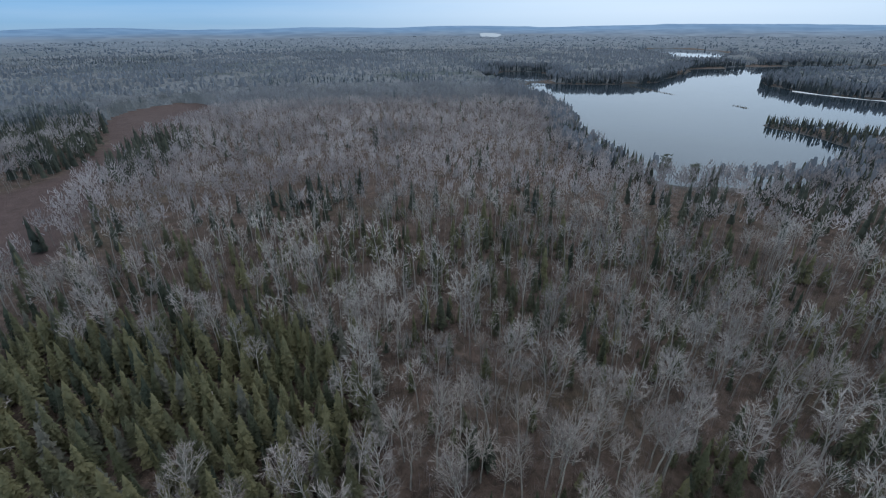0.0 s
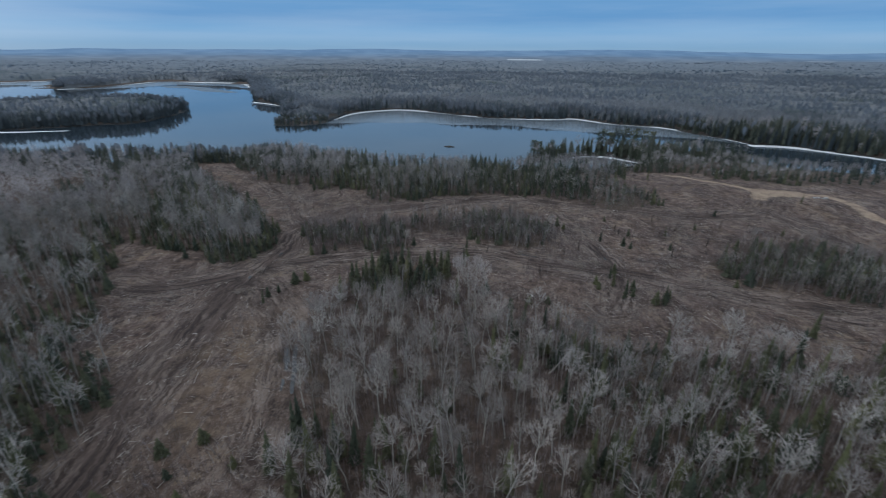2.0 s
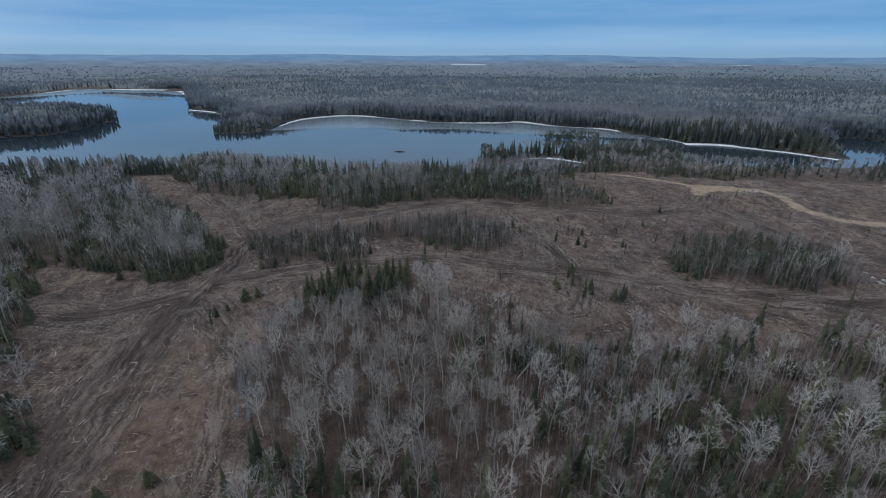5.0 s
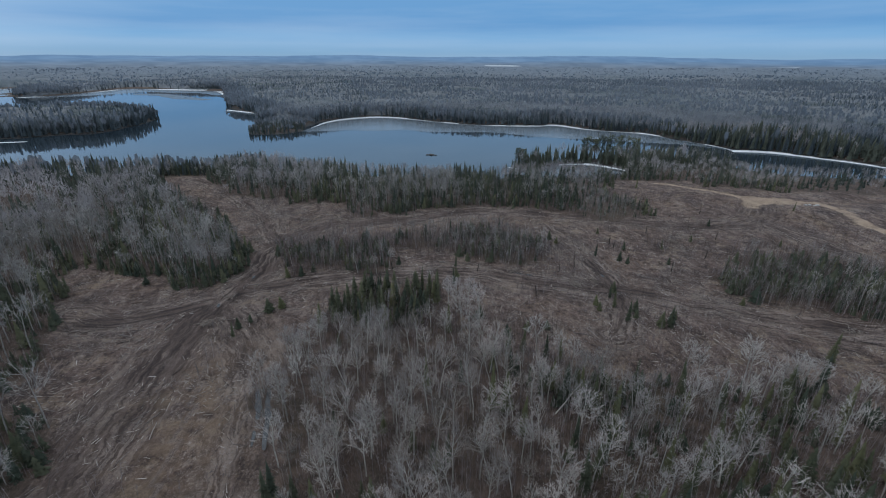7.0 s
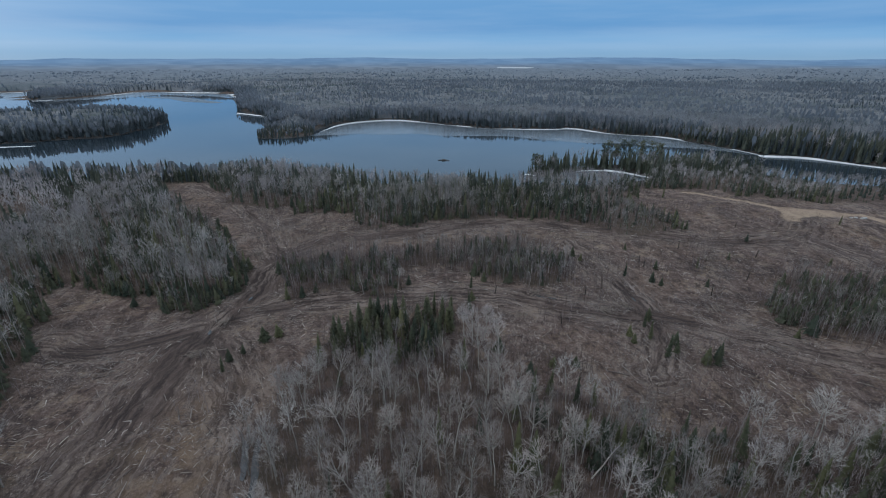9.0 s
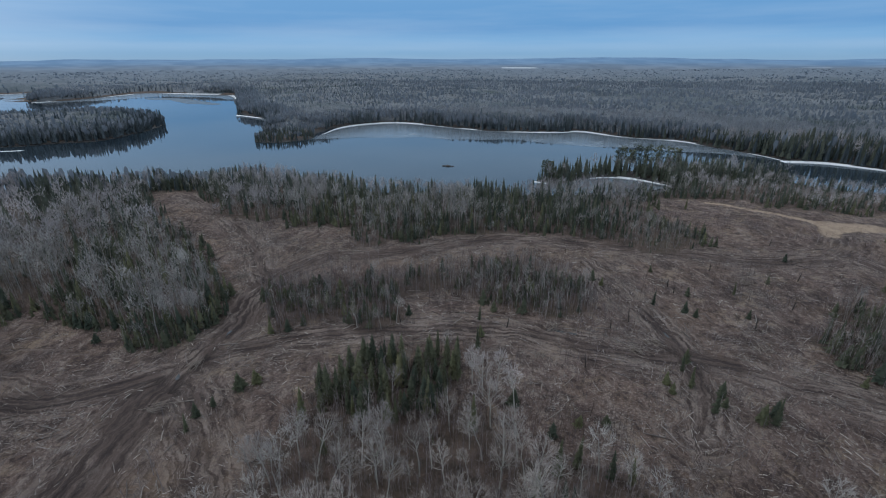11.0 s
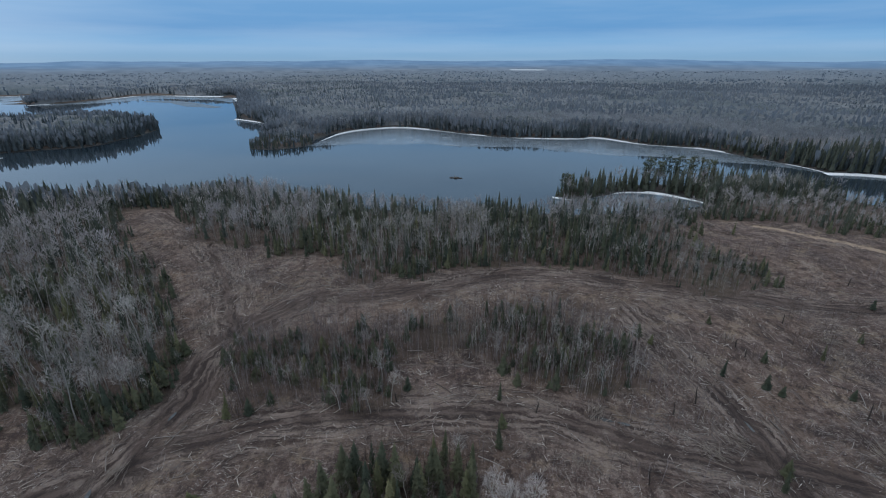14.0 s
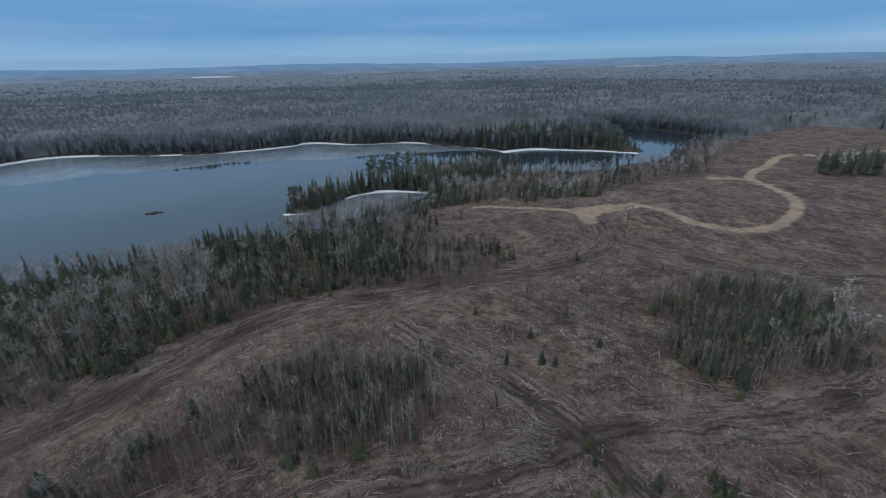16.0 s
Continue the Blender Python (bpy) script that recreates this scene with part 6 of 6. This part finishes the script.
def tall_pine(x, y, height, seed):
    """An old pine with a layered, flat-topped crown."""
    rng = np.random.default_rng(seed)
    pine = new("pine_tree")
    pine.matrix_basis = pose(x, y, float(ground_height(np.array([x]), np.array([y]))[0]) - 0.1, 0, 0, rng.uniform(0, 360))
    t = Shape()
    limb(t, [(0, 0, 0), (0.1, 0, height * 0.5), (0, 0.1, height * 0.97)], [0.22, 0.15, 0.03], 6)
    part("trunk", t, SPRUCE_BARK, pine)
    c = Shape()
    for k in range(90):
        z = height * rng.uniform(0.42, 1.0)
        a, l = rng.uniform(0, 6.28), height * 0.12 * (1.15 - 0.6 * abs(z / height - 0.62)) * rng.uniform(0.5, 1.1)
        o = np.array([math.cos(a), math.sin(a), 0])
        p = np.array([0, 0, z]) + o * l
        for _ in range(7):
            sliver(c, p + rng.normal(0, 0.35, 3), p + rng.normal(0, 0.45, 3) + o * 0.5, 0.28, rng)
        sliver(c, np.array([0, 0, z]), p, 0.1, rng)
    part("crown", c, NEEDLE, pine)
    return tagged(pine, "tall dark pine rising over the lakeside wood", "tree", group="lakeside pines")


def build_things():
    rng = LITTER
    build_litter()
    build_chips()
    x, y = rng.uniform(-105, 150, 900), rng.uniform(55, 250, 900)
    ok = (open_ground(x, y) > 1) & (wet(x, y) < -3) & (sandy(x, y) < 0.1) & (lanes(x, y)[0] < 0.6)
    x, y = x[ok][:260], y[ok][:260]
    turn, z = np.degrees(lie_of(x, y)) + rng.normal(0, 30, len(x)), ground_height(x, y)
    for i in range(len(x)):
        log_thing(float(x[i]), float(y[i]), float(z[i]), float(turn[i]), rng.uniform(1.6, 5.6), rng.uniform(0.05, 0.105), rng.normal(0, 1.5))
    for k, (x, y) in enumerate(((-60, 133), (-23, 157), (44, 139), (20, 136), (50, 143), (26, 148), (107, 112), (-68, 178), (-38, 193), (-60, 118), (75, 140), (92, 176), (66, 176))):
        slash_pile(x, y, 20 + k, 18 + 4 * (k % 3), 2.2 + 0.5 * (k % 3))
    for k, (x, y, h) in enumerate(((41, 148.5, 3.4), (22, 52, 7.0), (66, 168, 2.2))):
        dead_snag(x, y, h, 30 + k)
    for k in range(9):
        boulder(149.5 + rng.normal(0, 1.6), 122 + rng.normal(0, 4), rng.uniform(0.35, 0.8), 40 + k)
    for k in range(4):
        boulder(172 + k * 1.6, 213 + rng.normal(0, 0.5), rng.uniform(0.6, 1.1), 60 + k, label="pale stone heaped beside the sandy road")
    puddle([(-37.6, 92.2), (-36.9, 91.0), (-36.2, 90.3), (-35.9, 88.4), (-34.9, 87.0), (-34.7, 85.4), (-34.1, 83.0), (-35.0, 83.0), (-35.5, 85.0), (-36.4, 86.6), (-36.9, 88.9), (-37.6, 90.3)], 0.03)
    puddle([(-34.0, 80.4), (-33.5, 79.3), (-33.5, 78.2), (-33.2, 76.5), (-33.6, 76.5), (-34.2, 78.8), (-34.6, 80.6)], 0.03)
    puddle([(-35.7, 92.6), (-34.8, 91.8), (-34.1, 90.3), (-33.6, 87.4), (-32.7, 86.0), (-32.1, 83.9), (-31.9, 82.0), (-31.5, 80.6), (-30.9, 77.6), (-30.3, 75.4), (-31.1, 75.4), (-31.9, 78.0),
            (-32.4, 80.0), (-33.0, 82.8), (-33.9, 85.2), (-34.6, 87.4), (-35.2, 90.3)], 0.03)
    for cx, cy, a, b, turn in PUDDLES:
        t = np.linspace(0, 2 * math.pi, 10, endpoint=False)
        u, v = a * np.cos(t) * (1 + 0.2 * np.sin(3 * t + cx)), b * np.sin(t) * (1 + 0.25 * np.cos(2 * t + cy))
        c, d = math.cos(turn), math.sin(turn)
        puddle(np.stack([cx + u * c - v * d, cy + u * d + v * c], 1), 0.02)
    for k, (x, y, h) in enumerate(((47, 152, 4.6), (41, 170, 3.2), (78, 148, 4.0), (96, 160, 3.4), (14, 148, 3.0), (66, 172, 2.6), (85, 184, 3.2), (110, 178, 3.6), (-14, 151, 2.8), (30, 132, 3.8), (118, 205, 3.0))):
        dead_snag(x, y, h, 130 + k)
    for k, (x, y, length, turn, tilt) in enumerate(((-27, -91, 9, 20, 52), (-32, -105, 8, 60, 60), (-21, -87, 8, 35, 48), (-29, -83, 6, 160, 86), (-44, -70, 9, 80, 40), (24, 84, 8, 30, 55), (64, 60, 8, 140, 50))):
        leaning_trunk(x, y, length, turn, tilt, 150 + k)
    reed_bar((-658, 6), (-582, 53), 1)
    reed_bar((-517, 101), (-499, 110), 2, 90)
    lake_rock()
    for k, (x, y, h) in enumerate(((-224, 22, 16), (-221, 34, 13), (56, 318, 13), (60, 321, 11), (106, 337, 16), (110, 340, 17), (114, 337, 15), (118, 340, 18), (122, 338, 17), (126, 341, 18), (130, 338, 17), (134, 340, 18), (139, 338, 17), (144, 340, 16))):
        tall_pine(x, y, h, 70 + k)
    # young spruces and the pale birches left on the cut-over land
    spr = [prototype("spruce", spruce(250 + k, 11.5, whorls=20, arms=7, girth=0.14), (SPRUCE_BARK, NEEDLE)) for k in range(2)]
    places = ((6, 139, 0.55), (52, 132, 0.42), (57, 161, 0.45), (7, 151, 0.42), (52, 118, 0.6), (81, 89, 0.95), (51, 126, 0.5), (62, 115, 0.62), (-51, 112, 0.4), (-48, 148, 0.4), (126, 108, 0.5),
              (84, 168, 0.4), (160, 205, 0.4), (108, 250, 0.5), (-80, 60, 0.5))
    plant_things(np.array([p[0] for p in places]), np.array([p[1] for p in places]), np.array([p[2] for p in places]), "spruce_tree", spr,
                 lambda k, size: "lone young spruce standing on the cut-over land", "tree", "lone spruces of the cut-over land")
    bush = [prototype("bushy_spruce", spruce(256 + k, 6.0, whorls=14, arms=8, girth=0.30), (SPRUCE_BARK, NEEDLE)) for k in range(3)]
    places = ((44, 176, 0.7), (46, 173, 0.5), (64, 157, 0.65), (66, 155, 0.5), (54, 135, 0.7), (7, 144, 0.6), (65, 183, 0.45), (80, 154, 0.5), (115, 192, 0.55), (56, 123, 0.7), (63, 117, 0.75), (65, 119, 0.5),
              (69, 166, 0.55), (99, 176, 0.5), (46, 127, 0.6), (-51, 116, 0.6), (-49, 119, 0.45), (-47, 146, 0.6), (-43, 147, 0.7), (-40, 150, 0.65), (-12, 155, 0.6), (-16, 153, 0.55), (88, 126, 0.5), (130, 170, 0.5))
    plant_things(np.array([p[0] for p in places]), np.array([p[1] for p in places]), np.array([p[2] for p in places]), "young_spruce", bush,
                 lambda k, size: "low bushy young spruce growing on the cut-over land", "tree", "bushy young spruces of the cut-over land")
    wide = [prototype("wide_spruce", spruce(264 + k, 4.6, whorls=13, arms=11, girth=(0.38, 0.45, 0.33)[k], blades=2), (SPRUCE_BARK, NEEDLE)) for k in range(3)]
    places = np.array(((-44, 161), (-46, 158), (-27, 167), (-30, 164), (-30, 155), (-28, 157), (-23, 153), (-40, 157), (-26, 178), (11, 170), (30, 168), (55, 120), (60, 116), (46, 124), (12, 119), (29, 114),
                       (18, 111), (24, 114), (-46, 124), (-43, 126), (-67, 163), (-66, 166), (-71, 169), (-66, 150), (-68, 158), (-89, 141), (-36, 161), (-49, 163), (-34, 168), (-45, 55), (-40, 50), (-49, 60), (-35, 58), (-43, 63), (-30, 48), (-52, 49)), float)
    plant_things(places[:, 0], places[:, 1], rng.uniform(0.55, 1.1, len(places)), "young_spruce", wide, lambda k, size: "wide bushy dark green young spruce at a stand's edge", "tree", "bushy young spruces of the cut-over land")
    places = ((-25, 62, 0.95), (-18, 61, 0.9), (-21, 57, 1.05), (-14, 59, 0.85), (-28, 57, 0.9), (-11, 55, 1.0), (-16, 53, 0.95), (-23, 52, 1.0), (2, 71, 0.7), (0, 57, 0.95), (4, 54, 0.9), (29, 57, 0.95), (32, 59, 0.9), (37, 60, 0.8), (30, 54, 0.75), (38, 54, 0.8), (30, 90, 0.6), (71, 67, 0.7), (18, 95, 0.6), (20, 92, 0.5), (92, 100, 0.75), (99, 82, 0.8), (105, 84, 0.75))
    places += ((17, 102, 0.7), (21, 104, 0.6), (26, 102, 0.6), (29, 101, 0.55), (27, 88, 0.85), (25, 91, 0.7), (30, 87, 0.8), (35, 82, 0.85), (32, 85, 0.8), (33, 77, 0.9), (73, 88, 0.8), (67, 85, 0.6), (59, 81, 0.75), (55, 76, 0.8),
               (13, 97, 0.65), (17, 96, 0.6), (26, 58, 0.85), (24, 54, 0.95), (53, 63, 0.7), (64, 63, 0.75), (33, 51, 0.8), (24, 66, 0.85), (27, 69, 0.75), (82, 71, 0.8), (86, 74, 0.75))
    plant_things(np.array([p[0] for p in places]), np.array([p[1] for p in places]), np.array([p[2] for p in places]), "spruce_tree", spr,
                 lambda k, size: "dark green young spruce half hidden under bare aspens", "tree", "spruces of the near wood")
    birch = [prototype("birch", bare_tree(270 + k, 13.5, limbs=15, forks=7, twigs=9, start=(0.34, 0.42, 0.38)[k], spread=(1.25, 1.1, 1.35)[k], width=0.055), (BARK, BIRCH_TWIG)) for k in range(3)]
    pale = [prototype("aspen", bare_tree(280 + k, 13.5, limbs=14, forks=7, twigs=9, start=(0.44, 0.50, 0.40)[k], spread=(1.25, 1.1, 1.35)[k], width=0.052), (BARK, PALE_TWIG)) for k in range(3)]
    clearing = ((4, 126), (9, 124), (6, 122), (12, 118), (-84, 160), (-108, 166), (-69, 151), (-75, 148))
    big = ((-53, -127), (-61, -128), (-64, -124), (-54, -112), (-45, -102), (-51, -102), (-60, -88), (-60, -80), (-68, -115), (-65, 19))
    start_wood = ((-80, -103), (-51, -88), (-54, -64), (-69, -64), (-63, -54), (-72, -53), (-72, -46), (-75, -42), (-51, -42), (-39, -38), (-46, -27), (-39, -27), (-84, -81), (-83, -70), (-76, -83))
    start_wood += ((-73, -15), (-101, -18), (-94, -9), (-67, 1), (-67, 4), (-59, 12), (-57, 14), (-63, 26), (-61, 31), (-70, 39), (-99, 37), (-84, 36), (-82, 39), (-84, 42), (-109, 31), (-85, 26), (-75, 14))
    near_wood = ((-31, 101), (-27, 105), (-16, 104), (-12, 106), (-22, 85), (-29, 84), (-20, 73), (-27, 72), (-11, 75), (-7, 78), (-3, 61), (3, 59), (23, 87), (26, 76), (15, 72), (38, 80), (40, 63), (44, 58))
    near_wood += ((47, 67), (52, 70), (30, 72), (10, 66), (49, 82), (56, 56), (80, 66), (85, 65), (62, 51), (74, 52), (-72, -4), (-54, -2), (-41, -16), (-54, 7))
    for places, kinds, low, high, label in ((clearing, birch, 0.72, 0.82, "pale leafless birch with a wide rounded crown beside the felling"), (big, birch, 0.98, 1.12, "large pale leafless birch with a wide rounded crown"),
                                            (start_wood, pale, 0.86, 1.04, "pale leafless aspen with a domed crown above darker trees"),
                                            (near_wood, pale, 0.74, 0.92, "pale leafless aspen with a fine twiggy crown")):
        p = np.array(places, float)
        plant_things(p[:, 0], p[:, 1], rng.uniform(low, high, len(p)), "birch_tree" if kinds is birch else "aspen_tree", kinds, lambda k, size, text=label: text, "tree", "wide-crowned pale trees")


build_things()
